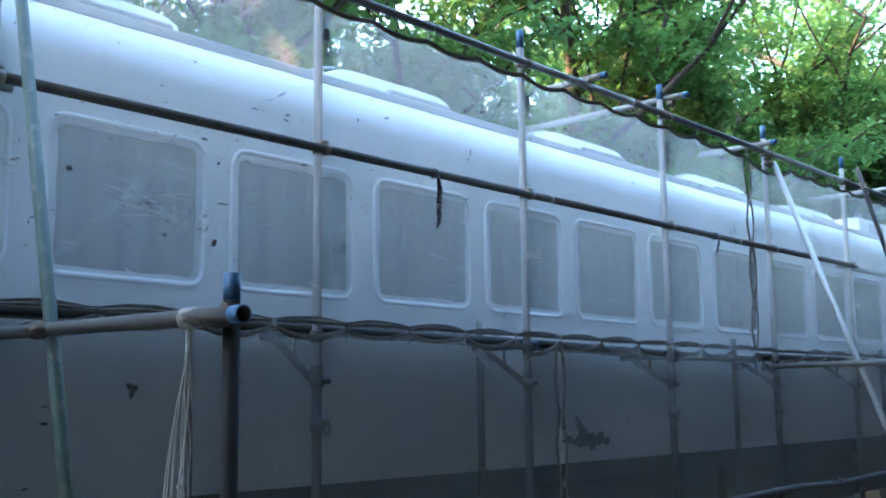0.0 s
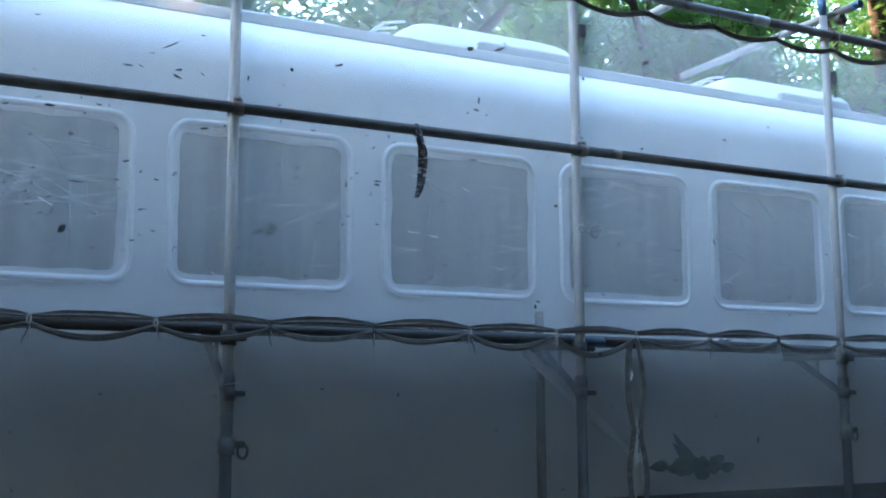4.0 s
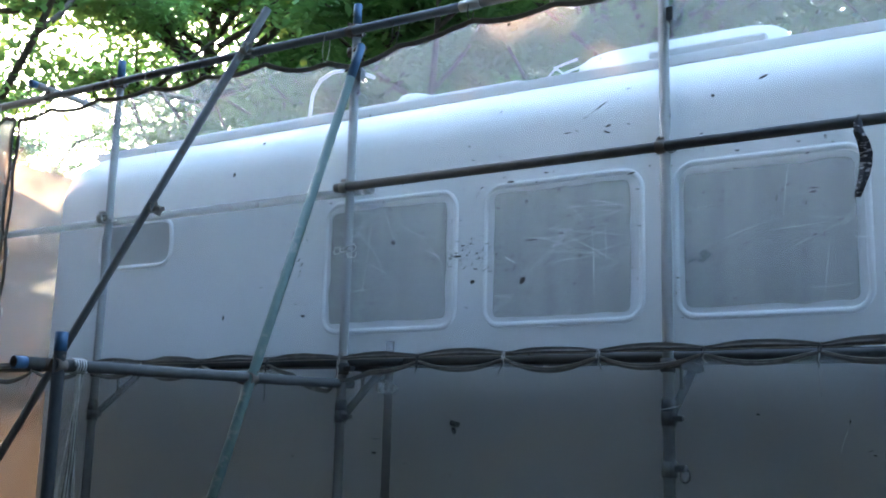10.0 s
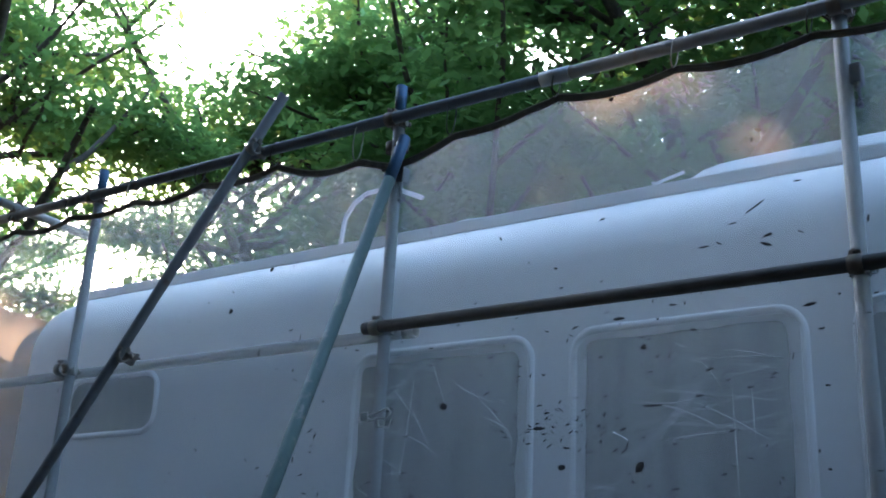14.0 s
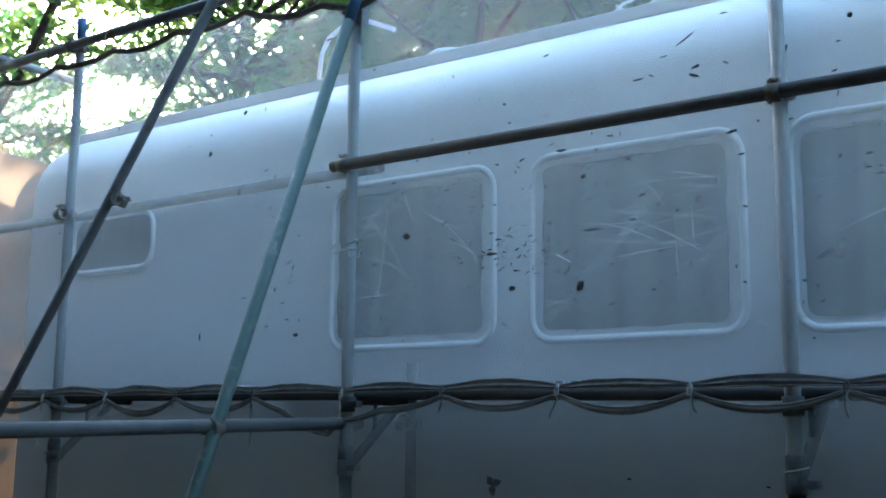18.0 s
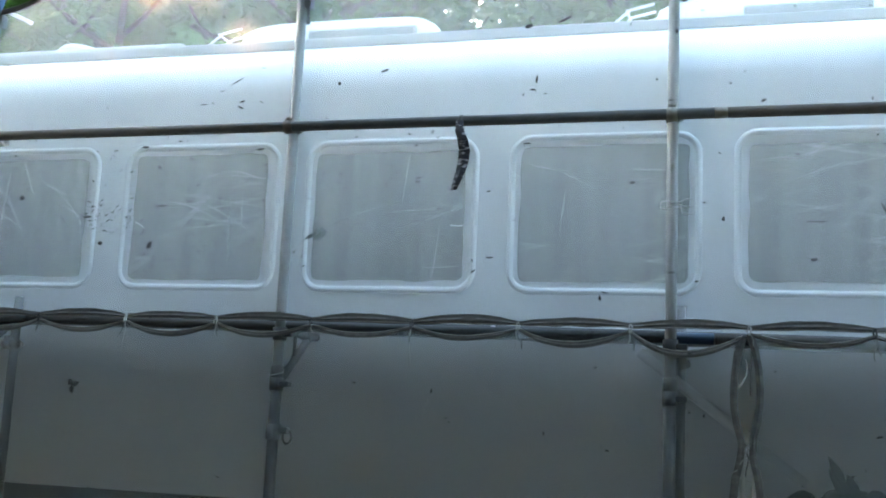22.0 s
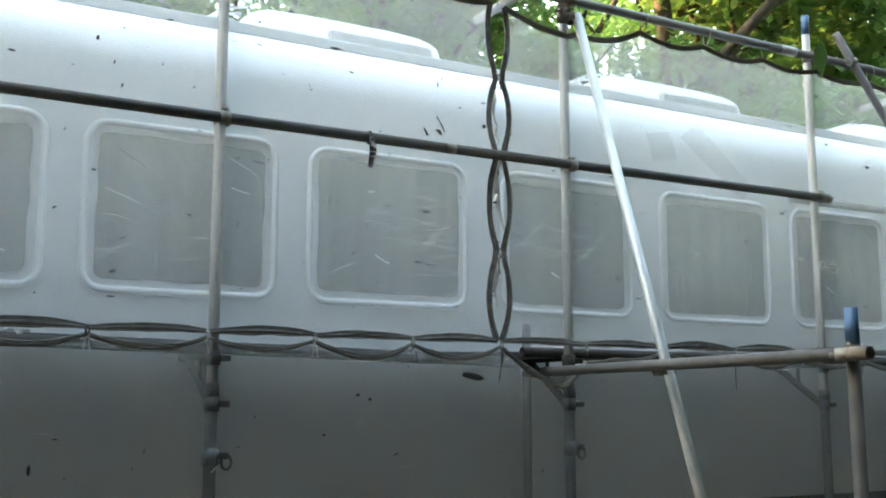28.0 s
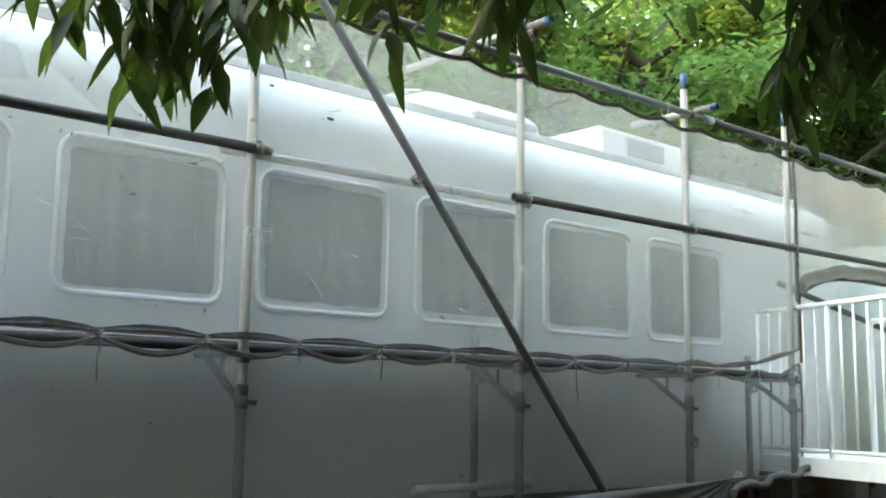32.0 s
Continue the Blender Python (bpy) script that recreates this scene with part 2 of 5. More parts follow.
STEEL_MID = mat_tube("dull_zinc_tube", (0.15, 0.15, 0.15), (0.215, 0.215, 0.21), (0.13, 0.10, 0.08), 0.02, 0.1, 0.55)
STEEL_PALE = mat_tube("pale_zinc_tube", (0.23, 0.225, 0.21), (0.31, 0.30, 0.285), (0.17, 0.135, 0.10), 0.03, 0.1, 0.55)
STEEL_NEW = mat_tube("bright_galvanised_tube", (0.27, 0.29, 0.295), (0.40, 0.42, 0.42), (0.22, 0.23, 0.22), 0.02, 0.35, 0.45)
GREEN = mat_tube("worn_teal_paint_tube", (0.045, 0.078, 0.07), (0.082, 0.122, 0.108), (0.15, 0.15, 0.135), 0.07, 0.05, 0.6)
BLUE = mat_tube("blue_paint_band", (0.02, 0.065, 0.135), (0.032, 0.10, 0.20), (0.11, 0.12, 0.14), 0.0, 0.05, 0.55)
RUST = mat_tube("rusty_coupler", (0.085, 0.07, 0.06), (0.14, 0.105, 0.08), (0.06, 0.045, 0.04), 0.05, 0.3, 0.65)
CLAMP = mat_tube("zinc_coupler", (0.13, 0.122, 0.11), (0.23, 0.215, 0.19), (0.16, 0.12, 0.09), 0.04, 0.5, 0.5)
PLANK = mat_plain("steel_plank", (0.10, 0.105, 0.11), (0.17, 0.17, 0.17), 5, 0.6, 0.3)
STRING = mat_plain("white_string", (0.22, 0.215, 0.20), (0.42, 0.415, 0.39), 40, 0.9)
CORD = mat_plain("dark_cord", (0.03, 0.03, 0.03), (0.07, 0.065, 0.06), 40, 0.85)
UNDER = mat_plain("underframe_paint", (0.02, 0.02, 0.022), (0.05, 0.048, 0.045), 6, 0.8)
RAIL_WHITE = mat_plain("gloss_white_rail_paint", (0.74, 0.77, 0.77), (0.82, 0.84, 0.84), 9, 0.4, 0, 0.05)
BARK = mat_plain("tree_bark", (0.035, 0.028, 0.022), (0.085, 0.07, 0.055), 14, 0.95, 0, 0.8)
LEAF = mat_leaf("tree_leaf", (0.068, 0.155, 0.055), (0.18, 0.34, 0.105), 0.22)
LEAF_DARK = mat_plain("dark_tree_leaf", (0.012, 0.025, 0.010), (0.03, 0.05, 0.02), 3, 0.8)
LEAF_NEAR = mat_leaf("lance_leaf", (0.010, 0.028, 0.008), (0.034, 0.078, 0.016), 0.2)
# Shaded copy of the lance leaf: the crown's inner shade is in these greens.
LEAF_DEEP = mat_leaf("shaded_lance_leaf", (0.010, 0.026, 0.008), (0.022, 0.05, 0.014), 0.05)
EARTH = mat_ground()
GRILLE = mat_plain("grille_shadow", (0.36, 0.37, 0.38), (0.46, 0.46, 0.46), 10, 0.7)


# ---- mesh helpers ----
def thing(name, label, category, group="", at=(0, 0, 0), kind=""):
    ob = new(name)
    ob.location = at
    ob.empty_display_size = 0.1
    return tagged(ob, label, category, group, kind)


def part(name, bm, material, parent=None, label="", smooth=False):
    me = bpy.data.meshes.new(name)
    if smooth:
        for f in bm.faces:
            f.smooth = True
    bm.to_mesh(me)
    bm.free()
    me.materials.append(material)
    ob = new(name, me)
    if parent is not None:
        ob.parent = parent
    if label:
        ob["label"] = label
    return ob


def flat(name, verts, faces, material, parent=None, smooth=False, label=""):
    me = bpy.data.meshes.new(name)
    me.from_pydata(verts, [], faces)
    if smooth:
        me.polygons.foreach_set("use_smooth", [True] * len(me.polygons))
    me.materials.append(material)
    me.update()
    ob = new(name, me)
    if parent is not None:
        ob.parent = parent
    if label:
        ob["label"] = label
    return ob


def tube(bm, p, q, r=0.0243, n=14, wall=0.0028):
    """A hollow round tube from p to q."""
    p, q = Vector(p), Vector(q)
    d = (q - p).normalized()
    a = d.orthogonal().normalized()
    b = d.cross(a)
    rings = []
    for c, rad in ((p, r), (q, r), (q, r - wall), (p, r - wall)):
        rings.append([bm.verts.new(c + rad * (math.cos(2 * math.pi * i / n) * a + math.sin(2 * math.pi * i / n) * b)) for i in range(n)])
    for k in range(4):
        s, e = rings[k], rings[(k + 1) % 4]
        for i in range(n):
            f = bm.faces.new((s[i], s[(i + 1) % n], e[(i + 1) % n], e[i]))
            f.smooth = k in (0, 2)
    return bm


def rod(bm, pts, r=0.004, n=6):
    """A thin solid line through points."""
    pts = [Vector(p) for p in pts]
    last = None
    for i, p in enumerate(pts):
        d = (pts[min(i + 1, len(pts) - 1)] - pts[max(i - 1, 0)]).normalized()
        a = d.cross(Vector((0.13, 0.97, 0.21))).normalized()
        b = d.cross(a)
        ring = [bm.verts.new(p + r * (math.cos(2 * math.pi * j / n) * a + math.sin(2 * math.pi * j / n) * b)) for j in range(n)]
        if last:
            for j in range(n):
                f = bm.faces.new((last[j], last[(j + 1) % n], ring[(j + 1) % n], ring[j]))
                f.smooth = True
        else:
            bm.faces.new(ring[::-1])
        last = ring
    bm.faces.new(last)
    return bm


def box(bm, lo, hi, bevel=0.0):
    """A box between two corners, its edges bevelled."""
    made = bmesh.ops.create_cube(bm, size=1.0)["verts"]
    lo, hi = Vector(lo), Vector(hi)
    bmesh.ops.transform(bm, matrix=Matrix.Translation((lo + hi) / 2) @ Matrix.Diagonal((*(hi - lo), 1)), verts=made)
    if bevel:
        edges = list({e for v in made for e in v.link_edges})
        bmesh.ops.bevel(bm, geom=edges, offset=bevel, segments=2, affect="EDGES", profile=0.5)
    return bm


def band(pts, w, th, turn=Vector((0, 1, 0))):
    """A flat folded band along points in a plane whose normal is turn; w is its width or one width a point. Its edges are uneven."""
    bm = bmesh.new()
    pts = [Vector(p) for p in pts]
    ws = w if isinstance(w, list) else [w] * len(pts)
    last = None
    for i, p in enumerate(pts):
        d = (pts[min(i + 1, len(pts) - 1)] - pts[max(i - 1, 0)]).normalized()
        s = d.cross(turn).normalized()
        up = ws[i] / 2 * (1 + 0.25 * noise.noise(p * 11.0))
        lo = ws[i] / 2 * (1 + 0.25 * noise.noise(p * 13.0 + Vector((5, 1, 2))))
        pleat = 0.5 * th * noise.noise(p * 23.0)
        ring = [bm.verts.new(p + a * s + b * turn) for a, b in ((-lo, 0.3 * th), (-lo, -0.3 * th), (-lo * 0.15, -th + pleat), (up * 0.3, -0.4 * th - pleat), (up, -0.5 * th), (up, 0.3 * th))]
        if last:
            for j in range(6):
                bm.faces.new((last[j], last[(j + 1) % 6], ring[(j + 1) % 6], ring[j]))
        else:
            bm.faces.new(ring[::-1])
        last = ring
    bm.faces.new(last)
    return bm


def wobble(x, z, s=1.0):
    return noise.noise(Vector((x * s, 3.1, z * s)))


# ---- ground ----
def build_ground():
    bm = bmesh.new()
    near = [(-60 + 120 * i / 60, -60 + 120 * j / 60) for j in range(61) for i in range(61)]
    vs = [bm.verts.new((x, y, GROUND + 0.05 * noise.noise(Vector((x * 0.6, y * 0.6, 0))) * (1 if abs(x) < 55 and abs(y) < 55 else 0))) for x, y in near]
    for j in range(60):
        for i in range(60):
            bm.faces.new((vs[j * 61 + i], vs[j * 61 + i + 1], vs[j * 61 + i + 62], vs[j * 61 + i + 61]))
    far = [bm.verts.new((x, y, GROUND)) for x, y in ((-900, -900), (900, -900), (900, 900), (-900, 900))]
    sides = [[vs[i] for i in range(61)], [vs[61 * j + 60] for j in range(61)], [vs[61 * 60 + i] for i in range(60, -1, -1)], [vs[61 * j] for j in range(60, -1, -1)]]
    for k in range(4):
        bm.faces.new([far[k], far[(k + 1) % 4], *reversed(sides[k])])
    ob = part("ground", bm, EARTH, smooth=True)
    tagged(ob, "dark packed earth ground with leaf litter", "ground", kind="structure")


build_ground()

# ---- railway carriage ----
CAR_X0, CAR_X1, CAR_Y = -1.20, 17.62, 0.60
WIN_LEFT = [1.265, 2.36, 3.445, 4.54, 5.625, 6.71, 7.80, 8.95, 10.09, 11.215, 12.345, 13.50, 14.64]
WIN_W, WIN_Z0, WIN_Z1 = 0.94, 2.185, 2.99
WINDOWS = [(-0.72, 0.005, 2.69, 3.035)] + [(x, x + WIN_W + max(0.0, x - 12.4) * 0.045, WIN_Z0, WIN_Z1) for x in WIN_LEFT]
BAND_Z0, BAND_Z1 = 2.10, 3.08


def round_rect(x0, x1, z0, z1, r, n=6, side=0):
    pts = []
    for cx, cz, a0 in ((x1 - r, z1 - r, 0), (x0 + r, z1 - r, 90), (x0 + r, z0 + r, 180), (x1 - r, z0 + r, 270)):
        for i in range(n + 1):
            a = radians(a0 + 90 * i / n)
            pts.append((cx + r * math.cos(a), cz + r * math.sin(a)))
    if side:
        full = []
        for p, q in zip(pts, pts[1:] + pts[:1]):
            k = side if math.hypot(q[0] - p[0], q[1] - p[1]) > 0.1 else 1
            full += [(p[0] + (q[0] - p[0]) * i / k, p[1] + (q[1] - p[1]) * i / k) for i in range(k)]
        return full
    return pts


def side_profile():
    """Half of the body's section from the sill to the gutter, as (y, z)."""
    pts = [(CAR_Y, 1.12), (CAR_Y, 1.6), (CAR_Y, BAND_Z0), (CAR_Y, BAND_Z1), (CAR_Y + 0.004, 3.15)]
    cy, cz, r = CAR_Y + 0.42, 3.215, 0.42
    for i in range(1, 10):
        a = radians(66 * i / 9)
        pts.append((cy - r * math.cos(a), cz + r * math.sin(a)))
    return pts


CAR_MID = CAR_Y + 1.4


def car_section(inset, top_drop):
    half = side_profile()
    end_y, end_z = half[-1]
    roof = [(end_y + (CAR_MID - end_y) * i / 8, end_z + 0.30 * (1 - (1 - i / 8) ** 2.2)) for i in range(1, 9)]
    near = half + roof
    out = []
    for y, z in near:
        yy = min(y + inset, CAR_MID)
        zz = z - top_drop * max(0.0, (z - 3.1)) / 0.8
        out.append((yy, zz))
    return out + [(2 * CAR_MID - y, z) for y, z in reversed(out[:-1])]


def build_carriage():
    car = thing("railway_carriage", "white-primed railway carriage with masked windows behind scaffold sheets", "railway carriage")
    stations = [(CAR_X0, 0.12, 0.30), (CAR_X0 + 0.012, 0.06, 0.20), (CAR_X0 + 0.035, 0.025, 0.11), (CAR_X0 + 0.075, 0.006, 0.04), (CAR_X0 + 0.2, 0, 0)]
    mids = [i * 1.0 for i in range(0, 17)]
    stations += [(m, 0, 0) for m in mids]
    stations += [(CAR_X0 + CAR_X1 - a, b, c) for a, b, c in reversed(stations[:5])]
    secs = [[(sx, y, z) for y, z in car_section(i, d)] for sx, i, d in stations]
    n = len(secs[0])
    verts = [v for s in secs for v in s]
    faces = []
    for k in range(len(secs) - 1):
        for j in range(n - 1):
            middle = 4 <= k < len(secs) - 5
            if middle and j == 2:
                continue
            faces.append((k * n + j, (k + 1) * n + j, (k + 1) * n + j + 1, k * n + j + 1))
    faces.append(tuple(range(n)))
    faces.append(tuple(reversed(range((len(secs) - 1) * n, len(secs) * n))))
    flat("body", verts, faces, WHITE, car, True, "white-primed steel body shell with rounded roof edge")
    # window band with real openings
    xs0, xs1 = CAR_X0 + 0.2, CAR_X1 - 0.2
    edges = [xs0] + [(a[1] + b[0]) / 2 for a, b in zip(WINDOWS, WINDOWS[1:])] + [xs1]
    for (x0, x1, z0, z1), c0, c1 in zip(WINDOWS, edges, edges[1:]):
        bm = bmesh.new()
        hole = round_rect(x0 + 0.028, x1 - 0.028, z0 + 0.028, z1 - 0.028, 0.087, 6, 8)
        mx, mz = (x0 + x1) / 2, (z0 + z1) / 2
        outer = []
        for px, pz in hole:
            dx, dz = px - mx or 1e-9, pz - mz or 1e-9
            k = min((c1 - mx) / dx if dx > 0 else (c0 - mx) / dx, (BAND_Z1 - mz) / dz if dz > 0 else (BAND_Z0 - mz) / dz)
            outer.append((mx + k * dx, mz + k * dz))
        o = [bm.verts.new((a, CAR_Y, b)) for a, b in outer]
        i = [bm.verts.new((a, CAR_Y, b)) for a, b in hole]
        d = [bm.verts.new((a, CAR_Y + 0.05, b)) for a, b in hole]
        m = len(hole)
        for j in range(m):
            j2 = (j + 1) % m
            bm.faces.new((o[j], i[j], i[j2], o[j2]))
            bm.faces.new((i[j], d[j], d[j2], i[j2]))
        for cx, cz in ((c0, BAND_Z0), (c1, BAND_Z0), (c1, BAND_Z1), (c0, BAND_Z1)):
            pairs = [(j, (j + 1) % m) for j in range(m) if (abs(outer[j][0] - cx) < 1e-6) != (abs(outer[(j + 1) % m][0] - cx) < 1e-6) and (abs(outer[j][1] - cz) < 1e-6 or abs(outer[(j + 1) % m][1] - cz) < 1e-6)]
            for j, j2 in pairs:
                bm.faces.new((o[j], o[j2], bm.verts.new((cx, CAR_Y, cz))))
        bmesh.ops.remove_doubles(bm, verts=bm.verts, dist=1e-5)
        bmesh.ops.recalc_face_normals(bm, faces=bm.faces)
        part("side_panel", bm, WHITE, car)
    # gutter along the roof edge
    gy, gz = side_profile()[-1]
    for name, y in (("gutter", gy), ("gutter", 2 * CAR_MID - gy)):
        bm = bmesh.new()
        box(bm, (CAR_X0 + 0.12, y - 0.03, gz - 0.012), (CAR_X1 - 0.12, y + 0.03, gz + 0.05), 0.008)
        part(name, bm, WHITE, car, "white rain gutter along the roof edge")
    # windows: raised rounded frame and a film-covered pane
    for wi, (x0, x1, z0, z1) in enumerate(WINDOWS):
        small = wi == 0
        bm = bmesh.new()
        prof = [(0.0, 0.0), (0.004, -0.008), (0.011, -0.0145), (0.020, -0.0145), (0.028, -0.007), (0.034, 0.0), (0.036, 0.03)]
        loops = []
        for off, dy in prof:
            loops.append([bm.verts.new((a, CAR_Y + dy, b)) for a, b in round_rect(x0 + off, x1 - off, z0 + off, z1 - off, max(0.02, 0.115 - off))])
        for a, b in zip(loops, loops[1:]):
            for j in range(len(a)):
                f = bm.faces.new((a[j], a[(j + 1) % len(a)], b[(j + 1) % len(a)], b[j]))
                f.smooth = True
        bmesh.ops.recalc_face_normals(bm, faces=bm.faces)
        win = part("window", bm, WHITE, car, "small lavatory window in a rounded white frame" if small else "rounded white window frame")
        bm = bmesh.new()
        rims = [[bm.verts.new((a, CAR_Y + dy, b)) for a, b in round_rect(x0 + off, x1 - off, z0 + off, z1 - off, max(0.02, 0.115 - off))] for off, dy in ((0.033, -0.001), (0.05, 0.001), (0.10, 0.004), (0.105, 0.04))]
        for a, b in zip(rims, rims[1:]):
            for j in range(len(a)):
                bm.faces.new((a[j], a[(j + 1) % len(a)], b[(j + 1) % len(a)], b[j])).smooth = True
        bmesh.ops.recalc_face_normals(bm, faces=bm.faces)
        part("seal_border", bm, BORDER, win, "pale grey masked border inside the frame")
        bm = bmesh.new()
        rnd = random.Random(wi)
        nx, nz = 26, 22
        e = 0.5 if small else 1.0
        ax0, ax1, az0, az1 = x0 + e * rnd.uniform(0.055, 0.075), x1 - e * rnd.uniform(0.058, 0.08), z0 + e * rnd.uniform(0.055, 0.075), z1 - e * rnd.uniform(0.06, 0.08)
        grid = {}
        for i in range(nx + 1):
            for j in range(nz + 1):
                px, pz = ax0 + (ax1 - ax0) * i / nx, az0 + (az1 - az0) * j / nz
                cr = 0.035
                ex, ez = max(ax0 + cr - px, px - ax1 + cr, 0), max(az0 + cr - pz, pz - az1 + cr, 0)
                d = math.hypot(ex, ez)
                if d > cr:
                    sx = px - ex / d * (d - cr) if px > (ax0 + ax1) / 2 else px + ex / d * (d - cr)
                    sz = pz - ez / d * (d - cr) if pz > (az0 + az1) / 2 else pz + ez / d * (d - cr)
                    px, pz = sx, sz
                wr = 0.006 * noise.noise(Vector((px * 3 + wi * 7, pz * 9, 1))) + 0.003 * noise.noise(Vector((px * 14 + pz * 11, wi * 3.3, pz * 4)))
                edge = max(abs(2 * i / nx - 1), abs(2 * j / nz - 1)) ** 8
                px += 0.010 * edge * noise.noise(Vector((wi * 5.1, pz * 8, 2)))
                pz += 0.010 * edge * noise.noise(Vector((px * 7, wi * 3.7, 4)))
                grid[i, j] = bm.verts.new((px, CAR_Y - 0.001 + wr * 0.5 * (1 - edge), pz))
        for i in range(nx):
            for j in range(nz):
                f = bm.faces.new((grid[i, j], grid[i + 1, j], grid[i + 1, j + 1], grid[i, j + 1]))
                f.smooth = True
        pane = part("pane", bm, FILM, win, "window pane covered by grey wrinkled masking film")
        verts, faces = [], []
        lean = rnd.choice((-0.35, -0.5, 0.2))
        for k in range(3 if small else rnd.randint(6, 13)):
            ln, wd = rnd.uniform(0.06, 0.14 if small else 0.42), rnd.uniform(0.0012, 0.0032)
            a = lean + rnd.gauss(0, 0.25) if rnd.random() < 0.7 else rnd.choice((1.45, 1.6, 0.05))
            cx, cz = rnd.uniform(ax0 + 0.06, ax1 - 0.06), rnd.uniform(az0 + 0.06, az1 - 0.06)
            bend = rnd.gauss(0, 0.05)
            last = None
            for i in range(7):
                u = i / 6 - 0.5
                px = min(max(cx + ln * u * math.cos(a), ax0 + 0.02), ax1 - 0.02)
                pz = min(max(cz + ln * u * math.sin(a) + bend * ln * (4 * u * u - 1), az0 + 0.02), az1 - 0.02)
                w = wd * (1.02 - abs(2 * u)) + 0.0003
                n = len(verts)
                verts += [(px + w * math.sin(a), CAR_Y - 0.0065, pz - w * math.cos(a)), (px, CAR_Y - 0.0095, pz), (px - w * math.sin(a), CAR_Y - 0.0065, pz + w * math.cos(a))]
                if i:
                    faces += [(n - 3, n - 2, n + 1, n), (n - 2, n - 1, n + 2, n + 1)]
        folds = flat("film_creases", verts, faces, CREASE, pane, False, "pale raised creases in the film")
        folds["kind"] = "stuff"
    # underframe
    bm = bmesh.new()
    box(bm, (CAR_X0 + 0.4, CAR_Y + 0.12, 0.95), (CAR_X1 - 0.4, 2 * CAR_MID - CAR_Y - 0.12, 1.115), 0.01)
    part("underframe", bm, UNDER, car)
    for cx in (2.4, 14.0):
        bm = bmesh.new()
        box(bm, (cx - 1.3, CAR_Y + 0.35, 0.42), (cx + 1.3, CAR_Y + 0.5, 0.8), 0.05)
        box(bm, (cx - 1.3, 2 * CAR_MID - CAR_Y - 0.5, 0.42), (cx + 1.3, 2 * CAR_MID - CAR_Y - 0.35, 0.8), 0.05)
        box(bm, (cx - 0.2, CAR_Y + 0.5, 0.5), (cx + 0.2, 2 * CAR_MID - CAR_Y - 0.5, 0.96), 0.02)
        bogie = part("bogie", bm, UNDER, car)
        for wx in (cx - 1.0, cx + 1.0):
            for yy in (CAR_Y + 0.55, 2 * CAR_MID - CAR_Y - 0.68):
                bm = bmesh.new()
                tube(bm, (wx, yy, GROUND + 0.44), (wx, yy + 0.13, GROUND + 0.44), 0.43, 28, 0.4)
                part("wheel", bm, UNDER, bogie)
    # Boxes added under the floor to darken it and hide lit ground beyond.
    for bx, w in ((-0.7, 1.7), (3.95, 2.5), (6.6, 2.6), (9.35, 3.1), (15.5, 1.7)):
        bm = bmesh.new()
        box(bm, (bx, CAR_Y + 0.16, 0.32), (bx + w, CAR_Y + 0.9, 0.96), 0.03)
        part("underfloor_fill_box", bm, UNDER, car)
    build_roof_units(car)
    return car


ROOF_Z = 3.86


def ac_unit(car, x0, x1):
    """A low rounded roof air conditioner with a ribbed intake at one end."""
    y0, y1 = 1.55, 2.45
    verts, faces = [], []
    nx, ny = 20, 12
    for i in range(nx + 1):
        for j in range(ny + 1):
            u, v = i / nx * 2 - 1, j / ny * 2 - 1
            h = (1 - abs(u) ** 7) ** (1 / 3.2) * (1 - abs(v) ** 5) ** (1 / 3.5)
            verts.append(((x0 + x1) / 2 + u * (x1 - x0) / 2, (y0 + y1) / 2 + v * (y1 - y0) / 2, ROOF_Z - 0.1 + 0.36 * h))
    for i in range(nx):
        for j in range(ny):
            a = i * (ny + 1) + j
            faces.append((a, a + ny + 1, a + ny + 2, a + 1))
    unit = flat("roof_unit", verts, faces, WHITE, car, True, "white rounded air-conditioning cover on the roof")
    bm = bmesh.new()
    box(bm, (x0 + 0.55, y0 - 0.004, ROOF_Z + 0.0), (x1 - 0.15, y0 + 0.06, ROOF_Z + 0.13), 0.015)
    part("side_grille", bm, GRILLE, unit, "dark side grille")
    for k in range(7):
        y = y0 + 0.08 + (y1 - y0 - 0.16) * k / 6
        bm = bmesh.new()
        rod(bm, [(x0 + 0.04, y, ROOF_Z + 0.2), (x0 - 0.1, y, ROOF_Z + 0.17), (x0 - 0.2, y, ROOF_Z + 0.09), (x0 - 0.25, y, ROOF_Z - 0.05)], 0.009)
        part("intake_rib", bm, RAIL_WHITE, unit)
    bm = bmesh.new()
    rod(bm, [(x0 - 0.12, y0 + 0.06, ROOF_Z + 0.165), (x0 - 0.12, y1 - 0.06, ROOF_Z + 0.165)], 0.008)
    part("intake_rib", bm, RAIL_WHITE, unit)


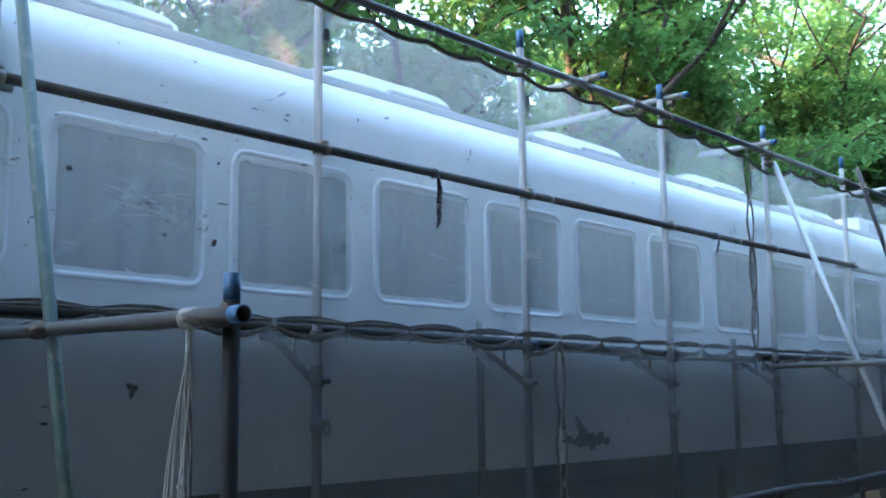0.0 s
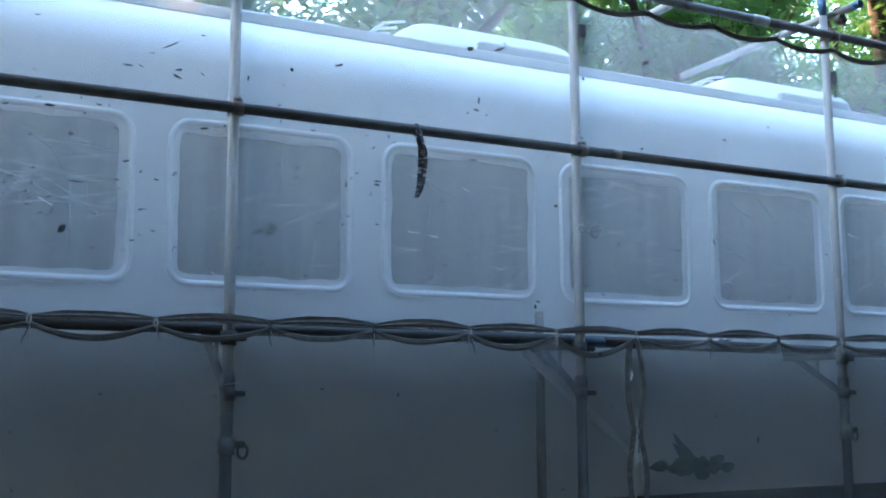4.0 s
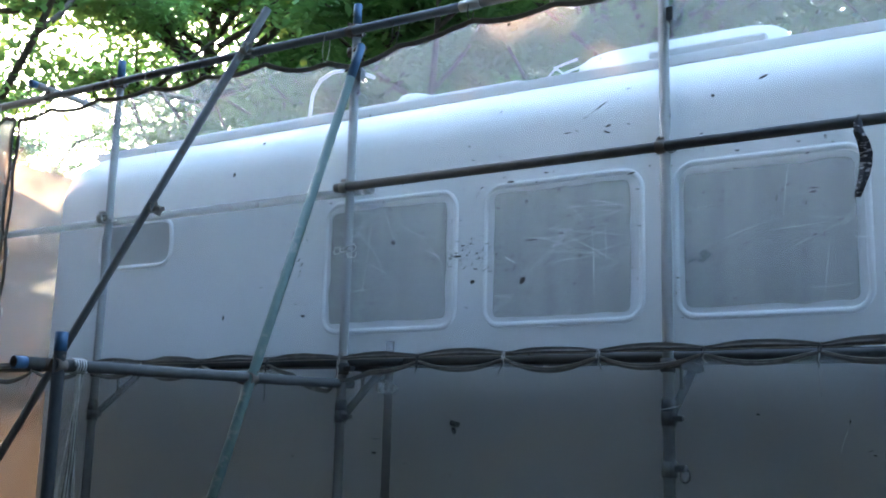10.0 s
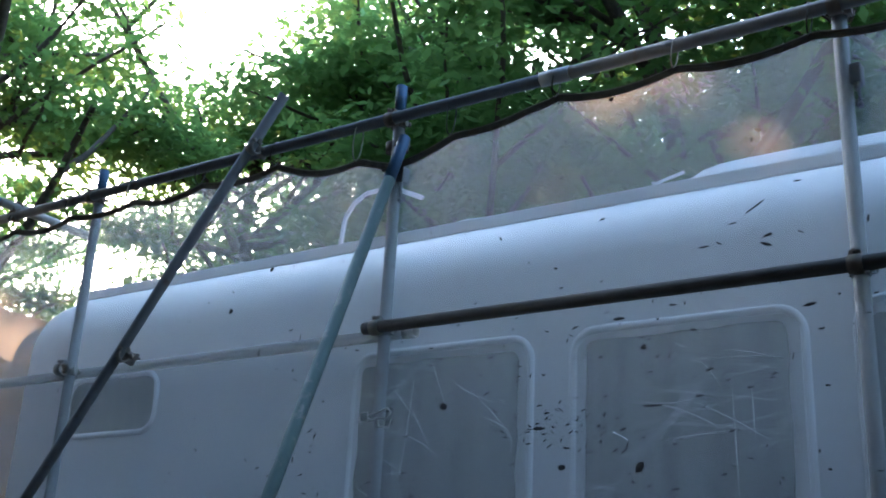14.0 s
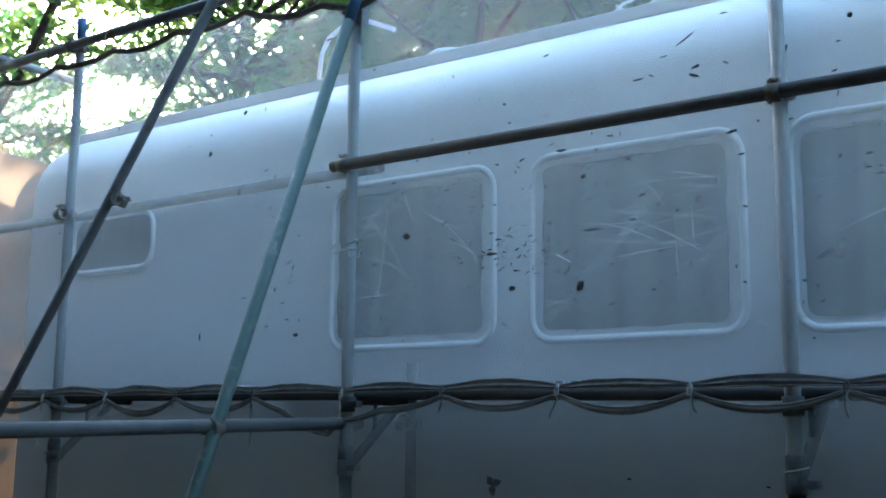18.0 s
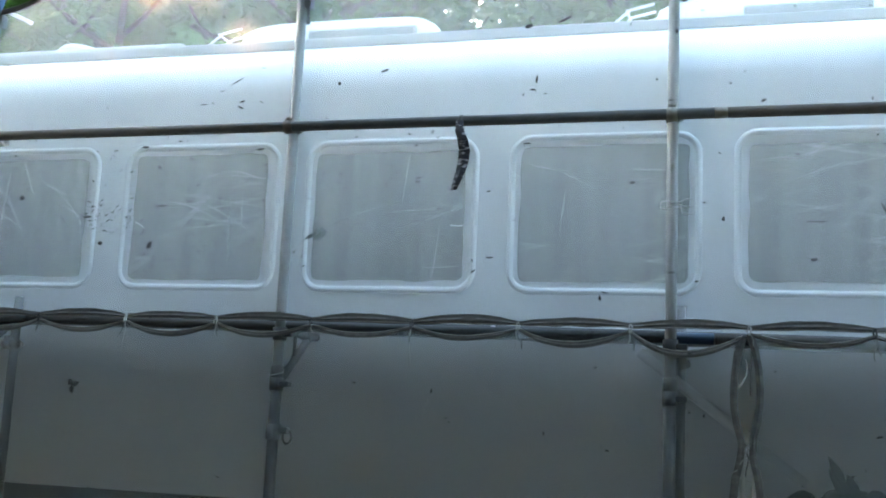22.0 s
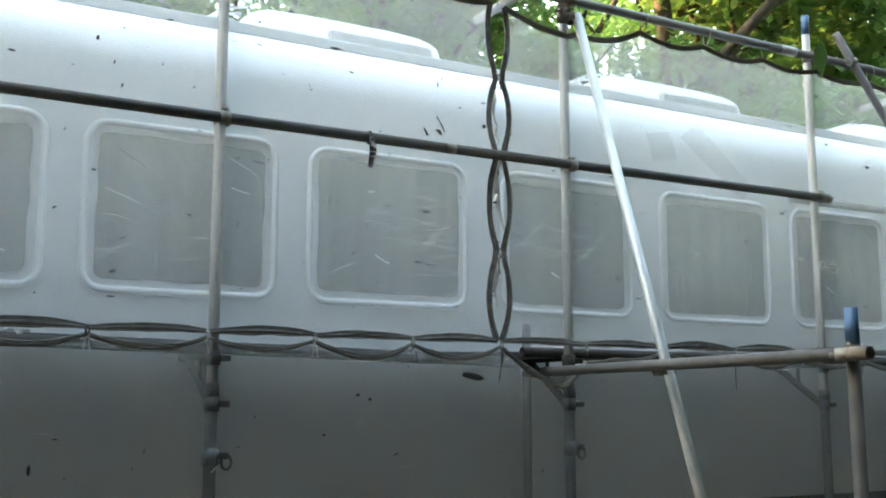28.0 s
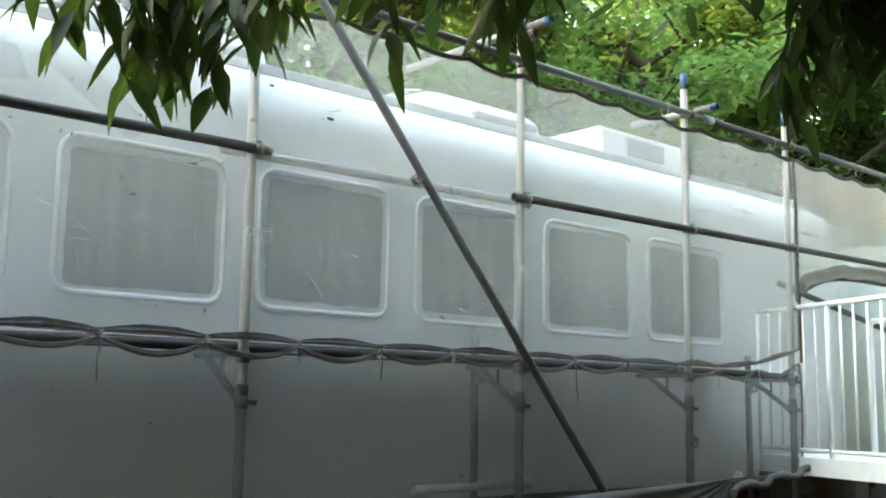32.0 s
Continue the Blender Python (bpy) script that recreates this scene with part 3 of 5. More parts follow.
def build_roof_units(car):
    for x0, x1 in ((2.43, 3.85), (5.12, 6.52), (7.78, 9.2), (10.46, 11.92), (13.2, 14.6)):
        ac_unit(car, x0, x1)
    bm = bmesh.new()
    box(bm, (3.98, 1.5, ROOF_Z - 0.1), (4.72, 2.5, ROOF_Z + 0.07), 0.05)
    part("roof_duct", bm, WHITE, car, "low white duct box", True)
    bm = bmesh.new()
    box(bm, (15.2, 1.5, ROOF_Z - 0.1), (16.4, 2.5, ROOF_Z + 0.28), 0.04)
    hatch = part("roof_box", bm, WHITE, car, "square white equipment box on the roof")
    bm = bmesh.new()
    box(bm, (15.55, 1.485, ROOF_Z + 0.06), (16.1, 1.52, ROOF_Z + 0.22), 0.008)
    part("louvre", bm, GRILLE, hatch)
    # ventilator drum, small drums and a bent pipe at the end of the roof
    for cx, cy, r, h in ((1.2, 1.7, 0.15, 0.26), (1.66, 1.6, 0.07, 0.13), (1.9, 1.6, 0.08, 0.12)):
        bm = bmesh.new()
        made = bmesh.ops.create_cone(bm, cap_ends=True, segments=28, radius1=r * 1.05, radius2=r * 0.95, depth=h)["verts"]
        bmesh.ops.translate(bm, vec=(cx, cy, ROOF_Z - 0.11 + h / 2), verts=made)
        top = [e for e in bm.edges if all(v.co.z > ROOF_Z - 0.11 + h * 0.9 for v in e.verts)]
        bmesh.ops.bevel(bm, geom=top, offset=r * 0.3, segments=4, affect="EDGES", profile=0.5)
        part("ventilator", bm, WHITE, car, "white round roof ventilator", True)
    bm = bmesh.new()
    rod(bm, [(0.58, 1.25, ROOF_Z - 0.06), (0.60, 1.25, ROOF_Z + 0.13), (0.66, 1.25, ROOF_Z + 0.22), (0.75, 1.26, ROOF_Z + 0.27), (0.9, 1.28, ROOF_Z + 0.28), (1.08, 1.32, ROOF_Z + 0.2)], 0.014, 10)
    part("vent_pipe", bm, WHITE, car, "bent white vent pipe")
    bm = bmesh.new()
    box(bm, (CAR_X0 + 0.5, 1.35, ROOF_Z - 0.12), (2.2, 1.5, ROOF_Z + 0.02), 0.02)
    part("roof_walkway", bm, WHITE, car, "white walkway board along the roof")


build_carriage()

# ---- scaffold ----
POST_X = [-0.01, 1.845, 3.60, 5.373, 7.168, 8.998, 10.833, 12.716, 14.40, 15.757]
POST_Y, SHEET_Y, RAIL_Y = 0.056, 0.029, -0.003
MID_Z, TOP_Z, LACE_Z = 2.895, 3.775, 1.975
POST_TOP = [3.94, 3.95, 3.97, 4.01, 4.03, 4.04, 4.05, 4.10, 4.09, 4.07]


def coupler(parent, at, axis_a, axis_b, material=None):
    """A double clamp round two crossing tubes, with its bolts."""
    at, a, b = Vector(at), Vector(axis_a).normalized(), Vector(axis_b).normalized()
    bm = bmesh.new()
    n = a.cross(b).normalized()
    for axis, side in ((a, 1), (b, -1)):
        c = at + n * side * 0.0245
        tube(bm, c - axis * 0.022, c + axis * 0.022, 0.031, 12, 0.006)
    for axis, other, side in ((a, b, 1), (b, a, -1)):
        c = at + n * side * 0.0245 + other * 0.036
        rod(bm, [c - n * 0.028, c + n * 0.034], 0.006)
        rod(bm, [c + n * 0.016, c + n * 0.028], 0.011)
        made = bmesh.ops.create_cube(bm, size=1.0)["verts"]
        m = Matrix((axis, other, n)).transposed().to_4x4()
        bmesh.ops.transform(bm, matrix=Matrix.Translation(c - other * 0.004) @ m @ Matrix.Diagonal((0.036, 0.022, 0.02, 1)), verts=made)
    return part("coupler", bm, material or CLAMP, parent)


def scaffold_tube(name, p, q, material, label, group, blue=0.0, paint=None):
    """A tube as a thing of its own; blue is the length of the painted end."""
    ob = thing(name, label, "scaffold tube", group)
    p, q = Vector(p), Vector(q)
    d = (q - p).normalized()
    cut = q - d * blue
    bm = bmesh.new()
    tube(bm, p, cut if blue else q)
    part("tube", bm, material, ob)
    if blue:
        bm = bmesh.new()
        tube(bm, cut, q, 0.0246)
        part("painted_end", bm, paint or BLUE, ob, "blue-painted tube end")
    return ob


def mid_z(x):
    """Height of the handrail, which climbs gently towards the far end."""
    return MID_Z + max(0.0, x - 9.5) * 0.009


def low_z(x):
    """Height of the lower rail, whose tubes hang at a slope."""
    if x < 5.55:
        return 1.992 - 0.0083 * max(0.0, x)
    return 1.948 - 0.017 * (x - 5.55) if x < 8.72 else 1.948


def build_posts():
    for i, x in enumerate(POST_X):
        blue = 0.12 if i in (0, 1, 2, 3, 4, 5, 6, 7, 8, 9) else 0
        ob = scaffold_tube("scaffold_post", (x, POST_Y, GROUND - 0.03), (x, POST_Y, POST_TOP[i]), STEEL_MID if i < 6 else STEEL_PALE, "upright galvanised scaffold post with a blue-painted top", "outer scaffold posts", blue)
        # Lower length drawn in a darker colour for the shade under the boards.
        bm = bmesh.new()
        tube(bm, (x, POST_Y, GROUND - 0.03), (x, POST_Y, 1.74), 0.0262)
        part("lower_tube", bm, STEEL_LOW, ob, "lower length of the post, darkened for shade")
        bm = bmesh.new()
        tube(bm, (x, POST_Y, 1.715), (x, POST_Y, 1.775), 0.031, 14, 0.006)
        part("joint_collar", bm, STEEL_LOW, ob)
        bm = bmesh.new()
        tube(bm, (x, POST_Y, 1.44), (x, POST_Y, 1.51), 0.036, 12, 0.009)
        box(bm, (x + 0.028, POST_Y - 0.02, 1.465), (x + 0.075, POST_Y + 0.02, 1.495), 0.005)
        rod(bm, [(x + 0.07 + 0.022 * math.cos(a), POST_Y, 1.452 + 0.03 * math.sin(a)) for a in [2 * math.pi * q / 10 for q in range(11)]], 0.006, 6)
        if i in (2, 4, 5, 8):
            part("ring_clamp", bm, STEEL_DARK, ob, "dark clamp with a hanging ring")
        else:
            bm.free()
        coupler(ob, (x, 0.0265, mid_z(x)), (0, 0, 1), (1, 0, 0), CLAMP if i != 2 else RUST)
        coupler(ob, (x, 0.0265, TOP_Z), (0, 0, 1), (1, 0, 0), RUST)
        if 0 < i < 5:
            bm = bmesh.new()
            box(bm, (x + 0.022, POST_Y - 0.03, 3.50), (x + 0.058, POST_Y + 0.02, 3.57), 0.006)
            rod(bm, [(x + 0.045, POST_Y - 0.02, 3.50), (x + 0.046, POST_Y - 0.02, 3.43)], 0.006)
            rod(bm, [(x + 0.046, POST_Y - 0.02, 3.43), (x + 0.046, POST_Y - 0.02, 3.415)], 0.012)
            part("hanging_clamp", bm, STEEL_DARK, ob, "loose clamp hanging on the post")
        # bracket under the boards
        arm = low_z(x) - 0.022
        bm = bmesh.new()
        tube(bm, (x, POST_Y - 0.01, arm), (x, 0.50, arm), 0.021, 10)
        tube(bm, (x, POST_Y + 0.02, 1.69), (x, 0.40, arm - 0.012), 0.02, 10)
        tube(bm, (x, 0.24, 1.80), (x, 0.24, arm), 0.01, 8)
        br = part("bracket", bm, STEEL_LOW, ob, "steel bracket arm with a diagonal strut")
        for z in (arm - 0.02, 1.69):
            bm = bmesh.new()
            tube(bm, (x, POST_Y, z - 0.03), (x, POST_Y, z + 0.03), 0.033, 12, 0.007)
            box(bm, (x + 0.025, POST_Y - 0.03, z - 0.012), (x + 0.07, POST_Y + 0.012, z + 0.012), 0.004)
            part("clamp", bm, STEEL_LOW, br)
    for i in (1, 3, 5, 7, 9):
        x = POST_X[i] + 0.02
        ob = scaffold_tube("inner_scaffold_post", (x, 0.46, GROUND - 0.03), (x, 0.46, 2.12), STEEL_DARK, "short inner scaffold post carrying the boards", "inner scaffold posts")
        coupler(ob, (x, 0.43, 1.86), (0, 0, 1), (1, 0, 0), RUST)


def build_rails():
    front, back = RAIL_Y, 0.108
    segs = [(-1.9, 1.95, back), (1.79, 5.6, front), (5.55, 8.3, front), (8.3, 10.90, front), (10.7, 12.85, back), (12.6, 18.0, front)]
    for a, b, y in segs:
        z = mid_z(b)
        ob = scaffold_tube("scaffold_mid_rail", (a, y, mid_z(a)), (b, y, z), STEEL_RAIL if y < 0.05 else STEEL_MID if a < 5 else STEEL, "horizontal weathered scaffold handrail tube", "scaffold mid rails")
        bm = bmesh.new()
        tube(bm, (b - 0.05, y, z), (b + 0.004, y, z), 0.0252, 14, 0.004)
        part("end_band", bm, CLAMP, ob)
    for a, b in ((-2.1, 2.6), (2.6, 6.6), (6.6, 10.6), (10.6, 14.6), (14.6, 18.6)):
        ob = scaffold_tube("scaffold_top_rail", (a + 0.002, RAIL_Y, TOP_Z), (b - 0.002, RAIL_Y, TOP_Z), STEEL_DARK, "long dark scaffold top rail", "scaffold top rails")
        bm = bmesh.new()
        tube(bm, (b - 0.06, RAIL_Y, TOP_Z), (b + 0.06, RAIL_Y, TOP_Z), 0.028, 14, 0.004)
        part("sleeve", bm, STEEL, ob)
    for a, b in ((-2.0, 2.2), (2.2, 5.55), (5.552, 8.7), (8.75, 12.3), (12.3, 15.9)):
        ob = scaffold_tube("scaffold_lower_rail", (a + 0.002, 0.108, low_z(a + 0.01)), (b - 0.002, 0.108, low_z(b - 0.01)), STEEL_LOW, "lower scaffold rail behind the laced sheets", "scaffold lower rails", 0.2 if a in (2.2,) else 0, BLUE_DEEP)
    # boards
    xs = [-0.9 + 1.83 * k for k in range(10)]
    for k, x in enumerate(xs[:-1]):
        ob = thing("scaffold_board", "steel scaffold board lying on the brackets", "scaffold board", "scaffold boards")
        bm = bmesh.new()
        box(bm, (x + 0.01, 0.14, 0.004), (xs[k + 1] - 0.01, 0.588, 0.036), 0.006)
        za, zb = low_z(x), low_z(xs[k + 1])
        slope = Matrix.Identity(4)
        slope[2][0], slope[2][3] = (zb - za) / 1.83, za - x * (zb - za) / 1.83
        bmesh.ops.transform(bm, matrix=slope, verts=bm.verts)
        part("deck", bm, PLANK, ob)
        for hx in (x + 0.03, xs[k + 1] - 0.03):
            z = za + (hx - x) * (zb - za) / 1.83
            bm = bmesh.new()
            box(bm, (hx - 0.015, 0.18, z + 0.032), (hx + 0.015, 0.47, z + 0.05), 0.004)
            part("hook", bm, STEEL, ob)
    # transoms over the roof
    for x, z, y1 in ((-0.62, TOP_Z + 0.05, 0.5), (6.08, TOP_Z + 0.05, 0.35), (7.24, 3.93, 1.42), (8.80, TOP_Z + 0.05, 0.6), (12.76, 4.02, 1.2), (14.5, TOP_Z + 0.05, 0.6)):
        ob = scaffold_tube("scaffold_transom", (x, y1, z), (x, -0.16, z), STEEL_PALE, "pale cross tube running back over the roof", "scaffold transoms", 0.05)
        coupler(ob, (x, -0.003, z - 0.025), (1, 0, 0), (0, 1, 0), RUST)


def build_braces():
    ob = scaffold_tube("scaffold_brace", (-1.70, -0.052, 0.12), (1.29, -0.055, 4.0), STEEL_DARK, "dark diagonal brace tube across the scaffold face", "diagonal braces")
    coupler(ob, (1.135, -0.028, 3.775), (1, 0, 0), (0.6, 0, 0.8), CLAMP)
    coupler(ob, (0.46, -0.02, 2.905), (1, 0, 0), (0.6, 0, 0.8), CLAMP)
    ob = scaffold_tube("scaffold_brace", (14.27, -0.052, 0.12), (10.97, -0.055, 3.93), STEEL_DARK, "dark diagonal brace tube across the scaffold face", "diagonal braces")
    coupler(ob, (11.105, -0.028, 3.775), (1, 0, 0), (-0.6, 0, 0.8), CLAMP)
    coupler(ob, (11.85, -0.02, 2.915), (1, 0, 0), (-0.6, 0, 0.8), CLAMP)


def build_outriggers():
    rows = ((GREEN, "raking strut with worn teal paint leaning against the scaffold top", (1.887, 0.045, 3.70), (1.715, -1.20, GROUND - 0.02), (1.845, 0.14, 1.862), (1.683, -1.815, 1.818), (1.757, -1.665), 1.945),
            (STEEL_NEW, "bright galvanised raking strut leaning against the scaffold top", (9.037, -0.012, 3.70), (8.92, -1.345, GROUND - 0.02), (8.90, 0.14, 1.852), (8.862, -1.845, 1.862), (8.913, -1.735), 2.027))
    for k, (mat, lab, top, foot, inn, tip, post_xy, ptop) in enumerate(rows):
        top, foot, inn, tip = Vector(top), Vector(foot), Vector(inn), Vector(tip)
        ob = scaffold_tube("raking_strut", foot, top, mat, lab, "raking struts", 0.22 if k == 0 else 0)
        coupler(ob, top + Vector((-0.05, 0.02, -0.02)), (0, 0, 1), (0.05, 0.35, 0.93), RUST)
        led = scaffold_tube("outrigger_ledger", inn, tip, STEEL_RAIL, "ledger tube standing out from the sheets to an outer post", "outrigger ledgers")
        d = (tip - inn).normalized()
        bm = bmesh.new()
        tube(bm, tip - d * (0.05 if k == 0 else 0.09), tip + d * 0.001, 0.0247)
        part("painted_end", bm, BLUE if k == 0 else RUST, led, "blue-painted tube end" if k == 0 else "rust-brown painted tube end")
        j = foot.lerp(top, (1.84 - foot.z) / (top.z - foot.z))
        coupler(led, (j.x - 0.026, j.y, 1.84), (0.05, 0.35, 0.93), (0, 1, 0), RUST if k == 0 else CLAMP)
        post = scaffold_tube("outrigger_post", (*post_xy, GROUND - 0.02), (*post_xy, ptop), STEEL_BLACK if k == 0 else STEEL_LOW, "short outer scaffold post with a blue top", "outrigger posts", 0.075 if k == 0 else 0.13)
        coupler(post, (post_xy[0] - 0.026, post_xy[1], tip.z - 0.003), (0, 0, 1), (0, 1, 0), RUST if k == 0 else CLAMP)


build_posts()
build_rails()
build_braces()
build_outriggers()

# ---- sheets ----
TIES_LEFT = [-1.035 + 0.4803 * k for k in range(21)]
TIES_RIGHT = [8.571 + 0.5115 * k for k in range(15)]


def arc(x, ties, seed=0):
    """0 at the ties, 1 half-way between two of them, a little uneven."""
    for k in range(len(ties) - 1):
        if ties[k] <= x <= ties[k + 1]:
            u = (x - ties[k]) / (ties[k + 1] - ties[k])
            return 4 * u * (1 - u) * (0.75 + 0.5 * random.Random(k * 7 + seed).random())
    return 0.0


def ties_at(x):
    return TIES_LEFT if x < 8.571 else TIES_RIGHT


def upper_bottom(x):
    base = LACE_Z + 0.012 + 0.014 * arc(x, ties_at(x), 1)
    if x > 14.6:
        base += 0.17 * ((x - 14.6) / 1.2) ** 2
    return base


def lower_top(x):
    sag = 0.054
    if 5.2 < x < 5.68:
        sag = 0.075
    base = LACE_Z - 0.011 - sag * arc(x, ties_at(x), 2)
    if x > 14.6:
        base += 0.08 * ((x - 14.6) / 1.2) ** 2
    for c, w, d in ((1.79, 0.26, 0.12), (8.92, 0.34, 0.13)):
        base -= d * max(0.0, 1 - abs(x - c) / w)
    return base


TOP_TIES = [-2.0 + 0.46 * k for k in range(46)]


def upper_top(x):
    z = TOP_Z - 0.075 - 0.035 * arc(x, TOP_TIES, 3)
    for c, w, d in ((1.86, 0.62, 0.10), (8.99, 0.5, 0.10)):
        z -= d * max(0.0, 1 - abs(x - c) / w)
    return z


def seam_half(z, knots, wide):
    for a, b in zip(knots, knots[1:]):
        lo, hi = min(a, b), max(a, b)
        if lo <= z <= hi:
            u = (z - lo) / (hi - lo)
            return 0.012 + wide * 4 * u * (1 - u)
    return 0.012


KNOTS_MID = [3.76, 3.295, 2.90, 2.42, 1.99]
KNOTS_LOW = [1.96, 1.50, 1.05, 0.6, 0.2]
KNOTS_END = [3.74, 3.30, 2.86, 2.44, 2.0]


def billow(x, z, z0, z1):
    v = min(max((z - z0) / (z1 - z0), 0), 1)
    if x < -1.0:
        return 0.02 * math.sin(x * 16 + 2.5 * v) - 0.02 * v * wobble(x, z, 2.0)
    return -0.010 * math.sin(math.pi * v) + 0.010 * wobble(x, z, 1.3) * math.sin(math.pi * v) + 0.0015 * wobble(x, z * 0.4, 5)


def two_skins(verts, faces, off):
    """Front and back face of the woven cloth."""
    n = len(verts)
    return verts + [(x + off[0], y + off[1], z + off[2]) for x, y, z in verts], faces + [tuple(n + i for i in reversed(f)) for f in faces]


def fabric(name, xl, xr, zb, zt, material, label, nx, nz, deep=0.0):
    """One sheet of fabric with wavy edges. xl and xr give x at a height, zb and zt the height at an x."""
    ob = thing(name, label, "scaffold sheet", "scaffold sheets")
    lower_laced, upper_laced = zb is upper_bottom, zt is lower_top
    verts, faces = [], []
    for j in range(nz + 1):
        for i in range(nx + 1):
            v, u = j / nz, i / nx
            xm = xl(2.5) + (xr(2.5) - xl(2.5)) * u
            z = zb(xm) + (zt(xm) - zb(xm)) * v
            x = xl(z) + (xr(z) - xl(z)) * u
            verts.append((x, SHEET_Y + deep + billow(x, z, zb(xm), zt(xm)), z))
    for j in range(nz):
        for i in range(nx):
            a = j * (nx + 1) + i
            faces.append((a, a + 1, a + nx + 2, a + nx + 1))
    flat("fabric", *two_skins(verts, faces, (0, 0.003, 0)), material, ob, True)
    at = lambda i, j: verts[j * (nx + 1) + i]
    rims = [[at(i, 0) for i in range(nx + 1)], [at(i, nz) for i in range(nx + 1)], [at(0, j) for j in range(nz + 1)], [at(nx, j) for j in range(nz + 1)]]
    for rim in rims:
        if rim is rims[0] and lower_laced:
            ws = [0.018 + 0.023 * arc(x, ties_at(x), 1) for x, y, z in rim]
        elif rim is rims[1] and upper_laced:
            ws = [0.014 + 0.014 * arc(x, ties_at(x), 2) for x, y, z in rim]
        else:
            ws = [0.030] * len(rim)
        hem = part("hem", band([(x, y - 0.002, z) for x, y, z in rim], ws, 0.006), HEM, ob, "grey-brown hem of the sheet")
        if rim in rims[:2]:
            side = -1 if rim is rims[0] else 1
            bm = bmesh.new()
            rod(bm, [(x, y - 0.005, z + side * (0.45 * wd - 0.001)) for (x, y, z), wd in list(zip(rim, ws))[::2]], 0.0021, 5)
            part("edge_cord", bm, HEM_EDGE, hem, "pale cord along the hem's edge")
    return ob


SEAM_A, SEAM_B, SEAM_C = -0.965, 8.568, 5.68
fabric("scaffold_sheet", lambda z: SEAM_A + seam_half(z, KNOTS_END, 0.022), lambda z: SEAM_B - seam_half(z, KNOTS_MID, 0.048), upper_bottom, upper_top, SHEET, "upper translucent white scaffold sheet laced to its neighbours", 460, 30)
fabric("scaffold_sheet", lambda z: SEAM_B + seam_half(z, KNOTS_MID, 0.048), lambda z: 15.83, upper_bottom, upper_top, SHEET_WORN, "upper weathered scaffold sheet with a worn free edge", 340, 30)
fabric("scaffold_sheet", lambda z: -1.69 - 0.03 * math.sin(1.2 * (z - 2.0)) - 0.02 * (z - 2.0), lambda z: SEAM_A - seam_half(z, KNOTS_END, 0.022), lambda x: 2.0, upper_top, SHEET_DENSE, "narrow dense end piece of grey scaffold sheet", 40, 30)
fabric("scaffold_sheet", lambda z: 15.86, lambda z: 18.6, lambda x: 2.55 + 0.30 * (1 - math.exp(-(x - 15.86) * 2.6)) - 0.03 * (x - 15.86), upper_top, SHEET_TORN, "torn scaffold sheet hanging over the deck", 100, 20, 0.03)
fabric("lower_scaffold_sheet", lambda z: -1.72, lambda z: -1.0, lambda x: 0.22, lower_top, SHEET_DENSE, "dense lower end piece of grey scaffold sheet", 40, 24)
fabric("lower_scaffold_sheet", lambda z: -0.96, lambda z: SEAM_C - seam_half(z, KNOTS_LOW, 0.04), lambda x: 0.22, lower_top, SHEET_LOW, "lower scaffold sheet with shade in its darker tint", 340, 24)
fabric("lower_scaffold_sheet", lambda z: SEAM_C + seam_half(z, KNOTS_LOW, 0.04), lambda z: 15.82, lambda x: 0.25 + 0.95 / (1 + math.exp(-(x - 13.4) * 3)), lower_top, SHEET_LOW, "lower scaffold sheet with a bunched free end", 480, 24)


def end_sheet():
    ob = thing("end_scaffold_sheet", "scaffold sheet across the carriage end glowing in low sun", "scaffold sheet", "scaffold sheets")
    verts, faces = [], []
    ny, nz = 40, 30
    for j in range(nz + 1):
        for i in range(ny + 1):
            y, z = 0.06 + 3.9 * i / ny, 0.25 + 3.45 * j / nz
            verts.append((-2.08 + 0.05 * noise.noise(Vector((0, y * 1.5, z))), y, z))
    for j in range(nz):
        for i in range(ny):
            a = j * (ny + 1) + i
            faces.append((a, a + 1, a + ny + 2, a + ny + 1))
    flat("fabric", *two_skins(verts, faces, (0.003, 0, 0)), SHEET_END, ob, True)
    part("hem", band([verts[nz * (ny + 1) + i] for i in range(ny + 1)], 0.026, 0.009, Vector((1, 0, 0))), HEM, ob)


end_sheet()


# ---- ties, strings and torn tape ----
def knot(x, z, seed, hang):
    rnd = random.Random(seed)
    ob = thing("sheet_tie", "short string knot lacing two sheet hems together", "tie", "sheet ties")
    bm = bmesh.new()
    pts = []
    for k in range(14):
        a = 2 * math.pi * k / 6.5
        pts.append((x + 0.007 * math.sin(a) + 0.004 * rnd.uniform(-1, 1), SHEET_Y - 0.014 + 0.006 * math.cos(a), z + 0.02 * math.cos(a * 0.97)))
    rod(bm, pts, 0.0024, 5)
    part("loop", bm, STRING if rnd.random() < 0.6 else CORD, ob)
    for k in range(2):
        ln = hang * rnd.uniform(0.4, 1.0) if k == 0 else 0.07 * rnd.random() + 0.03
        sx = rnd.uniform(-0.5, 0.5)
        bm = bmesh.new()
        rod(bm, [(x + sx * 0.05 * u + 0.006 * math.sin(5 * u + seed), SHEET_Y - 0.014 - 0.006 * u, z - 0.01 - ln * u) for u in (0, 0.25, 0.5, 0.75, 1)], 0.0024, 5)
        part("loose_end", bm, CORD if rnd.random() < 0.45 else STRING, ob)


